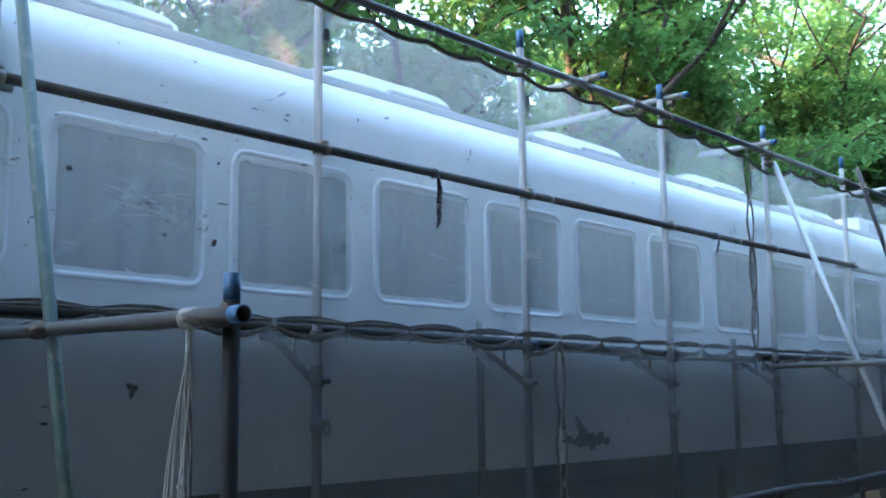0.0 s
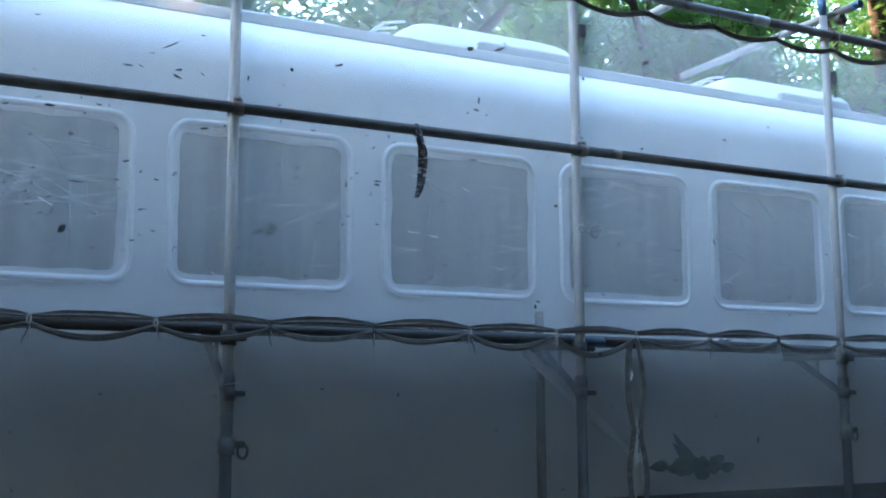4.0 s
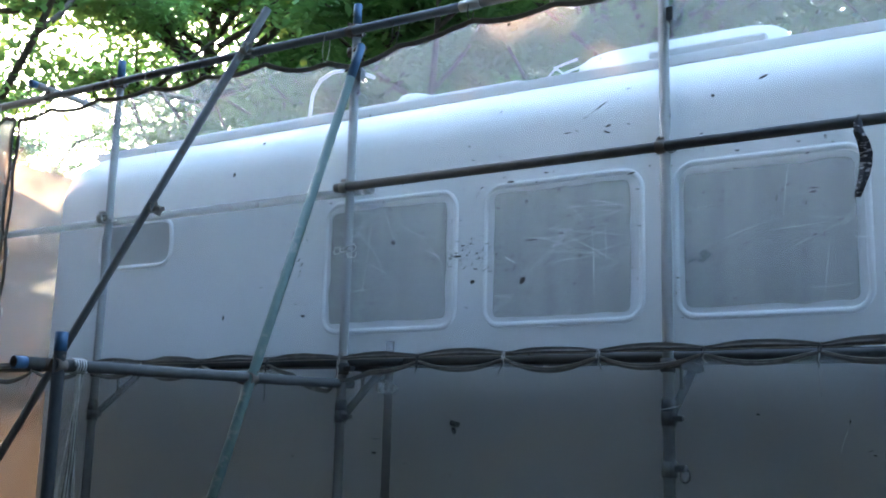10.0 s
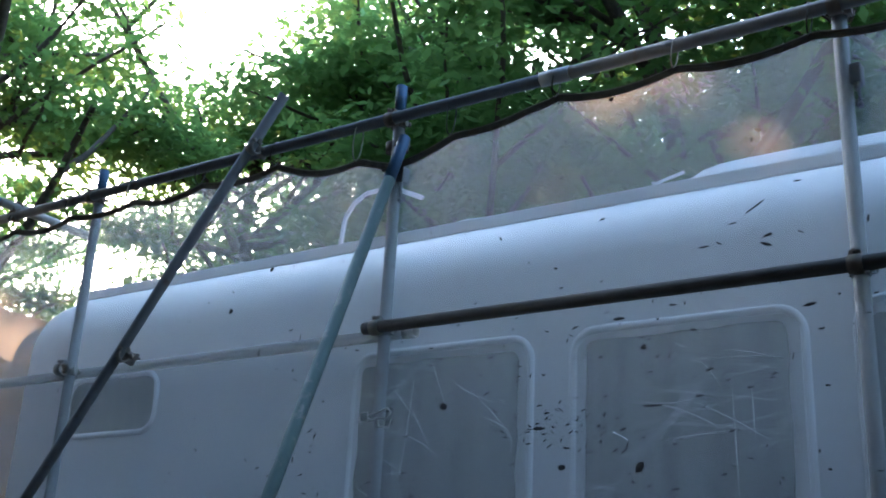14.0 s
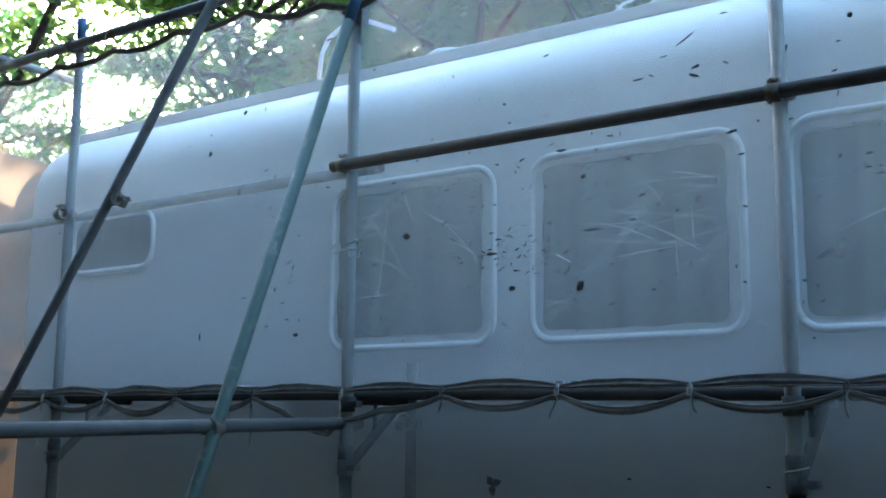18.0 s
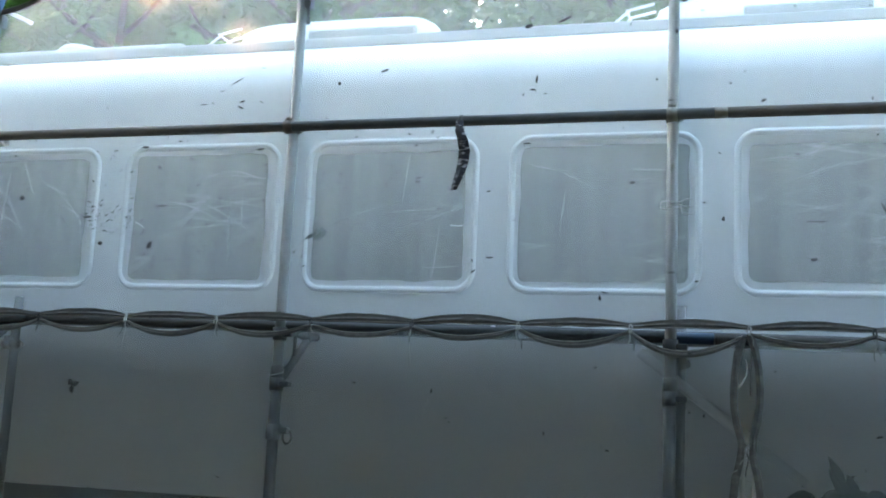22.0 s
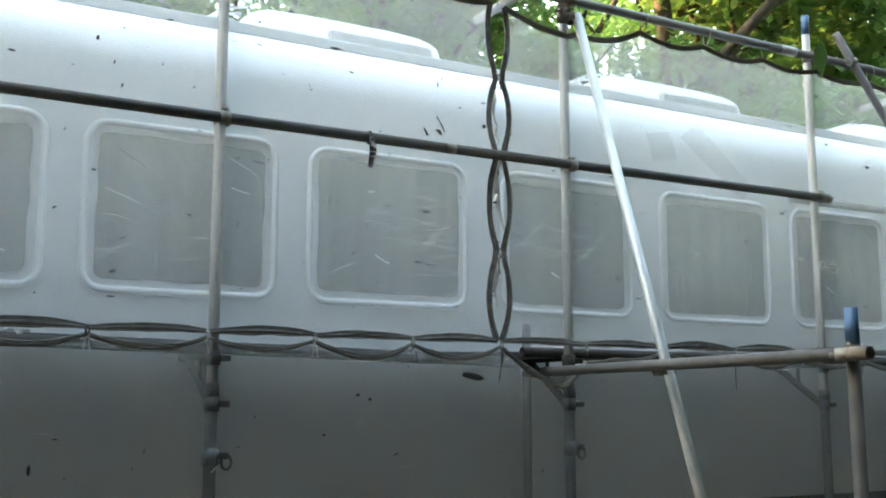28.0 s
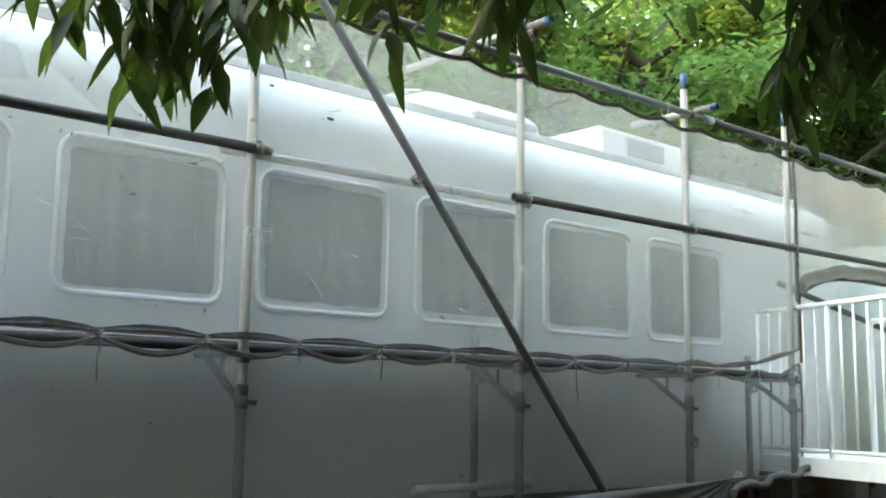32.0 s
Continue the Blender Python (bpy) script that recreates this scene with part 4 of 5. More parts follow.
for k, x in enumerate([x for x in TIES_LEFT[1:] if x < 8.5] + [x for x in TIES_RIGHT if x < 15.8]):
    knot(x, LACE_Z, 100 + k, 0.26 if k % 3 == 1 else 0.11)
for k, z in enumerate(KNOTS_MID[:-1]):
    knot(SEAM_B, z, 200 + k, 0.1)
for k, z in enumerate(KNOTS_LOW[1:4]):
    knot(SEAM_C, z, 220 + k, 0.12)
for k, z in enumerate(KNOTS_END[:-1]):
    knot(SEAM_A, z, 240 + k, 0.08)


def top_ties():
    for k, x in enumerate(TOP_TIES[2:]):
        if x > 18.4:
            continue
        z = upper_top(x)
        ob = thing("sheet_tie", "string loop tying the sheet to the top rail", "tie", "top rail ties")
        bm = bmesh.new()
        h = (TOP_Z + 0.026 - z) / 2
        rod(bm, [(x + 0.008 * math.sin(a), RAIL_Y + 0.003 + 0.029 * math.cos(a), z + h + (h + 0.004) * math.sin(a)) for a in [2 * math.pi * i / 14 for i in range(15)]], 0.003, 5)
        part("loop", bm, CORD if k % 3 else STRING, ob)


top_ties()


# ---- trees ----
def tree_mesh(seed, height, spread, first, leaves, leaf, clump):
    """Trunk and limbs in one mesh, leaves in another."""
    rnd = random.Random(seed)
    wood = bmesh.new()
    tips = []

    def limb(p, d, r, length, depth):
        pts, rad = [p.copy()], []
        steps = 5
        for k in range(steps):
            d = (d + Vector((rnd.uniform(-1, 1), rnd.uniform(-1, 1), rnd.uniform(-0.5, 0.9))) * 0.16).normalized()
            p = p + d * length / steps
            pts.append(p.copy())
        last = None
        n = 8 if depth == 0 else 5
        for k, q in enumerate(pts):
            rr = r * (1 - 0.6 * k / steps)
            dd = (pts[min(k + 1, steps)] - pts[max(k - 1, 0)]).normalized()
            a = dd.orthogonal().normalized()
            b = dd.cross(a)
            ring = [wood.verts.new(q + rr * (math.cos(2 * math.pi * j / n) * a + math.sin(2 * math.pi * j / n) * b)) for j in range(n)]
            if last:
                for j in range(n):
                    f = wood.faces.new((last[j], last[(j + 1) % n], ring[(j + 1) % n], ring[j]))
                    f.smooth = True
            last = ring
        if depth >= 2:
            tips.extend(pts[1:])
            return
        if depth == 1:
            tips.extend(pts[3:])
        for c in range(6 if depth == 0 else 4):
            k = rnd.randint(2 if depth == 0 else 1, steps)
            side = Vector((rnd.uniform(-1, 1), rnd.uniform(-1, 1), 0)).normalized()
            limb(pts[k], (d * 0.5 + side * 0.9 + Vector((0, 0, 0.25))).normalized(), r * (0.42 if depth == 0 else 0.5), length * (0.55 if depth == 0 else 0.6), depth + 1)

    limb(Vector((0, 0, 0)), Vector((0, 0, 1)), height * 0.018, height * 0.75, 0)
    for k in range(9):
        z = first + (height * 0.75 - first) * k / 9
        a = rnd.uniform(0, 2 * math.pi)
        limb(Vector((0, 0, z)), Vector((math.cos(a), math.sin(a), 0.35)).normalized(), height * 0.006, spread * rnd.uniform(0.7, 1.1) * (1 - 0.35 * k / 9), 1)
    nr = np.random.RandomState(seed)
    tp = np.array([tuple(t) for t in tips if t.z > first * 0.8])
    tp = tp[nr.permutation(len(tp))[:int(len(tp) * clump)]]
    c = tp[nr.randint(0, len(tp), leaves)] + nr.normal(0, 1, (leaves, 3)) * (0.36, 0.36, 0.13)
    yaw, pit, rol = nr.uniform(0, 2 * np.pi, leaves), nr.normal(-0.3, 0.32, leaves), nr.normal(0, 0.35, leaves)
    f = np.stack([np.cos(yaw) * np.cos(pit), np.sin(yaw) * np.cos(pit), np.sin(pit)], -1)
    s = np.stack([-np.sin(yaw), np.cos(yaw), rol * 0.6], -1)
    s /= np.linalg.norm(s, axis=1, keepdims=True)
    size = leaf * nr.uniform(0.6, 1.25, (leaves, 1))
    v = np.stack([c, c + f * size * 0.5 + s * size * 0.24, c + f * size, c + f * size * 0.5 - s * size * 0.24], 1).reshape(-1, 3)
    me = bpy.data.meshes.new("crown")
    me.vertices.add(len(v))
    me.vertices.foreach_set("co", v.ravel())
    me.loops.add(len(v))
    me.loops.foreach_set("vertex_index", np.arange(len(v)))
    me.polygons.add(leaves)
    me.polygons.foreach_set("loop_start", np.arange(leaves) * 4)
    me.update(calc_edges=True)
    me.validate()
    return wood, me


def make_tree(seed, height, spread, first, leaves, leaf, label, mat=None):
    wood, me = tree_mesh(seed, height, spread, first, leaves, leaf, 1.0 if mat else 0.5)
    ob = thing("tree", label, "tree", "trees behind the carriage")
    part("trunk", wood, BARK, ob)
    me.materials.append(mat or LEAF)
    crown = new("crown", me)
    crown.parent = ob
    return ob


def build_trees():
    kinds = [make_tree(11, 11.0, 3.6, 2.4, 26000, 0.198, "tall leafy broadleaf tree with layered green foliage"),
             make_tree(12, 9.5, 3.4, 1.6, 25000, 0.188, "bushy broadleaf tree with bright green foliage"),
             make_tree(13, 12.5, 3.8, 3.0, 26000, 0.198, "tall dark green tree with thin branches")]
    rnd = random.Random(5)
    used = 0
    rows = ((7.4, [-16.5, -2.2] + [0.2 + 4.0 * k for k in range(10)]), (11.8, [-21.5, -30.2, -4.6] + [0.2 + 4.6 * k for k in range(9)]), (17.5, [-26.0, -3.0] + [6.0 + 9.0 * k for k in range(5)]), (14.0, [39.5, 44.0, 30.5]), (16.5, [-8.0]), (11.3, [-6.6]), (8.9, [-4.1]), (13.7, [-9.9]), (9.5, [-17.0]), (15.8, [-11.6, -29.0]), (9.6, [23.6, 28.2, 32.6]), (13.0, [26.0, 35.0]))
    for y, xs in rows:
        for x in xs:
            k = rnd.randrange(3)
            m = Matrix.Translation((x + rnd.uniform(-0.4, 0.4), y + rnd.uniform(-0.6, 0.6), GROUND)) @ Matrix.Rotation(rnd.uniform(0, 6.28), 4, "Z")
            if used < 3:
                kinds[used].matrix_basis = m
            else:
                copy_thing(kinds[k], m)
            used += 1
    tall = make_tree(14, 13.0, 3.3, 7.6, 20000, 0.2, "tall tree with dark layered boughs above a bare trunk")
    for n, (x, y) in enumerate([(-9.6, 4.4), (-14.6, 3.4), (-8.4, 9.6)]):
        m = Matrix.Translation((x, y, GROUND)) @ Matrix.Rotation(1.3 * n, 4, "Z")
        if n == 0:
            tall.matrix_basis = m
        else:
            copy_thing(tall, m)
    for n, (x, y) in enumerate([(30.0, 8.0), (36.5, 10.5), (41.0, 16.0), (33.0, 17.0), (24.5, 15.5)]):
        copy_thing(kinds[n % 2], Matrix.Translation((x, y, GROUND)) @ Matrix.Rotation(1.1 * n, 4, "Z") @ Matrix.Scale(1.3 if n < 2 else 1.0, 4))
    # Unseen trees added around the path, near-black, to keep sky light off the sheets.
    shade = make_tree(31, 14.5, 3.9, 0.7, 15000, 0.75, "large dark tree added out of view to block sky light", LEAF_DARK)
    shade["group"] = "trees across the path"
    canopy = make_tree(34, 12.0, 4.0, 6.2, 9000, 0.55, "tall dark tree added out of view to block overhead light", LEAF_DARK)
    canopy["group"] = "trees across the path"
    low = make_tree(32, 6.0, 3.0, 0.2, 7000, 0.55, "bushy dark tree added out of view to block low light", LEAF_DARK)
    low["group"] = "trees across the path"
    for kind, spots in ((canopy, [(-9 + 4.3 * k, -7.4) for k in range(8)]), (shade, [(-17 + 4.2 * k, -9.6) for k in range(12)] + [(-20.5, -5.5), (33.5, -5.5), (-22.0, 2.0), (34.5, 1.0)]), (low, [(-18 + 3.2 * k, -12.6) for k in range(17)] + [(-15 + 2.3 * k, -10.8) for k in range(21)] + [(-20.0, 8.5), (-17.5, 4.0)])):
        for n, (x, y) in enumerate(spots):
            m = Matrix.Translation((x + rnd.uniform(-0.5, 0.5), y + rnd.uniform(-0.5, 0.5), GROUND)) @ Matrix.Rotation(rnd.uniform(0, 6.28), 4, "Z")
            if n == 0:
                kind.matrix_basis = m
            else:
                copy_thing(kind, m)
    shrub = make_tree(33, 3.0, 1.7, 0.15, 6000, 0.2, "low dense green shrub behind the carriage end", LEAF_DARK)
    shrub["category"], shrub["group"] = "shrub", "shrubs behind the carriage"
    for n, (x, y) in enumerate([(-4.4, 8.8), (-8.2, 4.0), (-9.8, 6.8), (-6.4, 8.2), (-12.0, 4.4), (-3.6, 8.0), (-11.4, 9.6), (-14.6, 7.0), (-8.6, 1.6), (-12.5, 0.6)]):
        m = Matrix.Translation((x, y, GROUND)) @ Matrix.Rotation(rnd.uniform(0, 6.28), 4, "Z")
        if n == 0:
            shrub.matrix_basis = m
        else:
            copy_thing(shrub, m)


build_trees()


# ---- branch hanging over the path ----
def lance_leaf(bm, base, d, up, length, width):
    """One long pointed leaf, folded along its rib and drooping at the tip."""
    d, up = Vector(d).normalized(), Vector(up)
    s = d.cross(up).normalized()
    n = s.cross(d)
    rows = []
    for u, w in ((0.0, 0.05), (0.15, 0.55), (0.38, 1.0), (0.62, 0.82), (0.85, 0.38), (1.0, 0.02)):
        c = Vector(base) + d * length * u - n * length * 0.16 * u * u
        hw = width * w / 2
        rows.append([bm.verts.new(c - s * hw + n * hw * 0.35), bm.verts.new(c), bm.verts.new(c + s * hw + n * hw * 0.35)])
    for a, b in zip(rows, rows[1:]):
        for k in range(2):
            f = bm.faces.new((a[k], a[k + 1], b[k + 1], b[k]))
            f.smooth = True


def crown_over(parent, seed, centres, leaves, size, wide=(0.55, 0.45, 0.28)):
    """Leafy mass over the hanging sprays."""
    nr = np.random.RandomState(seed)
    cs = np.array(centres)
    c = cs[nr.randint(0, len(cs), leaves), :3] + nr.normal(0, 1, (leaves, 3)) * wide
    yaw, pit = nr.uniform(0, 2 * np.pi, leaves), nr.normal(-0.6, 0.4, leaves)
    f = np.stack([np.cos(yaw) * np.cos(pit), np.sin(yaw) * np.cos(pit), np.sin(pit)], -1)
    s_ = np.stack([-np.sin(yaw), np.cos(yaw), 0 * yaw], -1)
    sz = size * nr.uniform(0.7, 1.2, (leaves, 1))
    v = np.stack([c] + [c + f * sz * a + s_ * sz * b for a, b in ((0.25, 0.12), (0.55, 0.14), (1.0, 0.0), (0.55, -0.14), (0.25, -0.12))], 1).reshape(-1, 3)
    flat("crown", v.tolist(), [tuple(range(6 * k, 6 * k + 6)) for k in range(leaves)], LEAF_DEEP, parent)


def build_branch():
    tree = thing("overhanging_tree", "tree with long pointed green leaves hanging over the path", "tree")
    rnd = random.Random(77)
    bm = bmesh.new()
    rod(bm, [(12.6, -7.2, GROUND - 0.05), (12.5, -7.1, 1.6), (12.3, -6.9, 3.2), (12.2, -6.7, 5.5), (12.3, -6.6, 8.0)], 0.16, 12)
    part("trunk", bm, BARK, tree)
    limbs = [[(12.3, -6.9, 3.3), (11.4, -5.6, 3.75), (10.5, -4.3, 3.6), (9.7, -3.4, 3.2), (9.15, -2.9, 2.8)],
             [(10.5, -4.3, 3.6), (9.9, -3.9, 3.3), (9.3, -3.55, 2.95), (9.0, -3.4, 2.72)],
             [(9.7, -3.4, 3.2), (9.2, -3.3, 2.95), (8.7, -3.2, 2.72)],
             [(11.4, -5.6, 3.75), (10.8, -4.6, 3.3), (10.2, -3.8, 2.95), (9.95, -3.4, 2.7)]]
    for pts in limbs:
        bm = bmesh.new()
        rod(bm, pts, 0.028, 8)
        part("limb", bm, BARK, tree)
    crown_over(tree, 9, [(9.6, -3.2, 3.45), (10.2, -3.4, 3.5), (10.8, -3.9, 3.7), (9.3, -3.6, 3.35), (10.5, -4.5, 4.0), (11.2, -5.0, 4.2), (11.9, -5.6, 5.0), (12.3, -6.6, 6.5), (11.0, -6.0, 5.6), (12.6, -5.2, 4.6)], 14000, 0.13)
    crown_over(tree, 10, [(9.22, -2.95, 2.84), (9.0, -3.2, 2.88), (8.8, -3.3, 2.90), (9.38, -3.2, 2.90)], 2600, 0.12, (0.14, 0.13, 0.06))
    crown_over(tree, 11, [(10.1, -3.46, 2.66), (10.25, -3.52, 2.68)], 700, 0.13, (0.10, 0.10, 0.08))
    spots = []
    # hanging sprays: start, drop, number
    for c, spread, count, hang in (((8.90, -2.64, 2.51), (0.13, 0.10, 0.06), 9, 0.15), ((9.10, -2.80, 2.52), (0.15, 0.12, 0.07), 13, 0.16), ((8.68, -3.20, 2.53), (0.16, 0.12, 0.05), 8, 0.12), ((9.02, -3.40, 2.60), (0.12, 0.10, 0.05), 5, 0.10),
                                   ((9.25, -3.05, 2.66), (0.22, 0.2, 0.10), 14, 0.17), ((10.10, -3.46, 2.56), (0.12, 0.12, 0.10), 13, 0.17), ((8.40, -3.42, 2.50), (0.06, 0.06, 0.03), 3, 0.09)):
        for k in range(count):
            spots.append((Vector([c[i] + rnd.gauss(0, 0.6) * spread[i] for i in range(3)]), hang * rnd.uniform(0.6, 1.15)))
    for k, (p, drop) in enumerate(spots):
        d = Vector((rnd.uniform(-1, 1), rnd.uniform(-1, 1), -0.8)).normalized()
        pts = [p + d * drop * u + Vector((0, 0, -0.06 * u * u)) for u in (0, 0.33, 0.66, 1.0)]
        bm = bmesh.new()
        rod(bm, [p + Vector((0.05, -0.1, 0.12)), *pts], 0.0025, 5)
        spray = part("spray", bm, BARK, tree)
        bm = bmesh.new()
        n = 11
        for i in range(n):
            u = (i + 0.5) / n
            q = pts[0].lerp(pts[3], u) + Vector((0, 0, -0.03 * u))
            a = rnd.uniform(0, 6.28)
            dd = Vector((math.cos(a) * 0.7, math.sin(a) * 0.7, -rnd.uniform(0.5, 1.4)))
            lance_leaf(bm, q, dd, (rnd.uniform(-0.5, 0.5), rnd.uniform(-0.5, 0.5), 1), rnd.uniform(0.085, 0.135), rnd.uniform(0.024, 0.036))
        part("leaves", bm, LEAF_NEAR, spray)


build_branch()


# ---- entrance deck with white railing at the carriage end ----
def build_deck():
    deck = thing("entrance_deck", "raised white entrance deck beside the carriage end", "deck")
    a, b = Vector((15.97, 0.50, 0)), Vector((15.12, -1.60, 0))
    side = Vector((b.y - a.y, -(b.x - a.x), 0)).normalized() * -1.0
    bm = bmesh.new()
    quad = [a, b, b + side * 1.7, a + side * 1.7]
    lo = [bm.verts.new((p.x, p.y, 1.20)) for p in quad]
    hi = [bm.verts.new((p.x, p.y, 1.335)) for p in quad]
    bm.faces.new(lo[::-1])
    bm.faces.new(hi)
    for k in range(4):
        bm.faces.new((lo[k], lo[(k + 1) % 4], hi[(k + 1) % 4], hi[k]))
    bmesh.ops.recalc_face_normals(bm, faces=bm.faces)
    part("platform", bm, RAIL_WHITE, deck, "white deck edge beam")
    # Added dark panel that covers the sunlit foot of the wall.
    bm = bmesh.new()
    box(bm, (17.6, -2.6, GROUND - 0.03), (17.66, 2.6, 1.18), 0.004)
    part("sun_block_panel", bm, UNDER, deck, "dark panel added under the deck to hide sunlit wall")
    for p in (a, b, b + side * 1.6, a + side * 1.6, (a + b) / 2):
        bm = bmesh.new()
        box(bm, (p.x - 0.05 + side.x * 0.08, p.y - 0.05 + side.y * 0.08, GROUND - 0.03), (p.x + 0.05 + side.x * 0.08, p.y + 0.05 + side.y * 0.08, 1.2), 0.006)
        part("leg", bm, UNDER, deck, "dark timber deck leg")
    bm = bmesh.new()
    m = (a + b) / 2
    rod(bm, [(m.x + side.x * 0.1, m.y + side.y * 0.1, 1.15), (b.x + side.x * 0.1, b.y + side.y * 0.1, 0.5)], 0.035, 6)
    part("diagonal", bm, UNDER, deck)
    for name, p, q, z1, gap in (("railing", a, b, 2.49, 0.135), ("railing", a + side * 1.6, b + side * 1.6, 2.49, 0.135)):
        rail = thing(name, "white-painted steel railing with upright bars on the deck", "railing", "deck railings")
        p, q = p + side * 0.03, q + side * 0.03
        for z, r in ((z1, 0.021), (1.39, 0.016)):
            bm = bmesh.new()
            tube(bm, (p.x, p.y, z), (q.x, q.y, z), r, 12)
            part("bar", bm, RAIL_WHITE, rail)
        n = int((q - p).length / gap)
        for k in range(n + 1):
            c = p.lerp(q, k / n)
            thick = k % 6 == 0
            bm = bmesh.new()
            tube(bm, (c.x, c.y, 1.334 if thick else 1.39), (c.x, c.y, z1), 0.019 if thick else 0.0095, 10)
            part("post" if thick else "baluster", bm, RAIL_WHITE, rail)
    gate = thing("handrail_hoop", "white tubular hoop handrail standing on the deck", "handrail")
    bm = bmesh.new()
    p, q = Vector((16.35, -0.30, 0)), Vector((16.24, -0.60, 0))
    rod(bm, [(p.x, p.y, 1.334), (p.x, p.y, 2.36), (p.x + (q.x - p.x) * 0.08, p.y + (q.y - p.y) * 0.08, 2.40), (q.x + (p.x - q.x) * 0.08, q.y + (p.y - q.y) * 0.08, 2.40), (q.x, q.y, 2.36), (q.x, q.y, 1.334)], 0.022, 10)
    part("hoop", bm, RAIL_WHITE, gate)
    # plain pale wall closing the view past the deck
    bm = bmesh.new()
    box(bm, (18.3, -3.2, GROUND - 0.03), (18.45, 3.6, 3.3), 0.005)
    tagged(part("wall_east", bm, mat_plain("pale_green_wall_paint", (0.36, 0.43, 0.41), (0.43, 0.50, 0.48), 3, 0.7)), "pale painted wall beyond the deck", "wall", kind="structure")


build_deck()


# ---- small things ----
def build_string_bundle():
    ob = thing("string_bundle", "bundle of frayed white strings hanging from the ledger clamp", "string")
    rnd = random.Random(3)
    x0, y0, z0 = 1.713, -1.53, 1.823
    bm = bmesh.new()
    pts = []
    for k in range(40):
        a = 2 * math.pi * k / 8
        pts.append((x0 + 0.03 * math.cos(a), y0 - 0.04 + 0.0016 * k, z0 + 0.03 * math.sin(a)))
    rod(bm, pts, 0.004, 5)
    part("wrapping", bm, STRING, ob)
    for k in range(16):
        ln = rnd.uniform(0.42, 0.74)
        dx, dy = rnd.uniform(-0.07, 0.02), rnd.uniform(-0.04, 0.03)
        ph = rnd.uniform(0, 6)
        bm = bmesh.new()
        rod(bm, [(x0 + dx * u ** 1.3 + 0.008 * math.sin(4 * u + ph), y0 + dy * u + 0.006 * math.cos(5 * u + ph), z0 - 0.03 - ln * u) for u in [i / 9 for i in range(10)]], 0.0022, 5)
        part("strand", bm, STRING if k % 4 else CORD, ob)
    bm = bmesh.new()
    rod(bm, [(x0 - 0.02, y0, z0 - 0.42), (x0 - 0.015, y0 - 0.01, z0 - 0.45), (x0 - 0.03, y0, z0 - 0.47)], 0.007, 6)
    part("tassel", bm, STRING, ob)


TAPE = Mat("black_and_white_tape")
wv = TAPE.node("ShaderNodeTexNoise", Scale=55.0, Detail=3.0)
TAPE.link(TAPE.mapped((0.5, 1, 1.6)), wv.inputs["Vector"])
TAPE = TAPE.set(TAPE.ramp(wv.outputs["Fac"], [(0.55, (0.012, 0.01, 0.016)), (0.62, (0.35, 0.33, 0.36))]), 0.6)
SHRED = mat_plain("torn_white_plastic", (0.38, 0.385, 0.38), (0.62, 0.625, 0.61), 14, 0.5)
FLECK = mat_plain("dark_debris", (0.012, 0.012, 0.012), (0.04, 0.038, 0.034), 60, 0.9)
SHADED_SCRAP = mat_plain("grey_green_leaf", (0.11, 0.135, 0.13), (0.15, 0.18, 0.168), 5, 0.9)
GREEN_SCRAP = mat_plain("dark_green_leaf", (0.02, 0.042, 0.034), (0.045, 0.075, 0.06), 30, 0.8)


def hanging_tape(name, pts, width, label):
    ob = thing(name, label, "tape")
    verts, faces = [], []
    n = len(pts)
    for k, (x, z) in enumerate(pts):
        w = width * (0.5 + 0.5 * math.sin(math.pi * min(1, (k + 0.6) / n * 1.1))) / 2
        y = -0.034 - 0.01 * math.sin(k * 1.3)
        verts += [(x - w, y, z), (x, y - 0.006, z), (x + w, y + 0.003, z), (x + w, y + 0.005, z), (x, y - 0.003, z), (x - w, y + 0.002, z)]
    for k in range(n - 1):
        for j in range(6):
            faces.append((k * 6 + j, k * 6 + (j + 1) % 6, k * 6 + 6 + (j + 1) % 6, k * 6 + 6 + j))
    faces += [tuple(range(6)), tuple(range(n * 6 - 1, n * 6 - 7, -1))]
    flat("strip", verts, faces, TAPE, ob)
    bm = bmesh.new()
    rod(bm, [(pts[0][0], RAIL_Y + 0.029 * math.cos(a), MID_Z + 0.029 * math.sin(a)) for a in [2 * math.pi * i / 12 for i in range(13)]], 0.004, 5)
    part("loop", bm, CORD, ob)


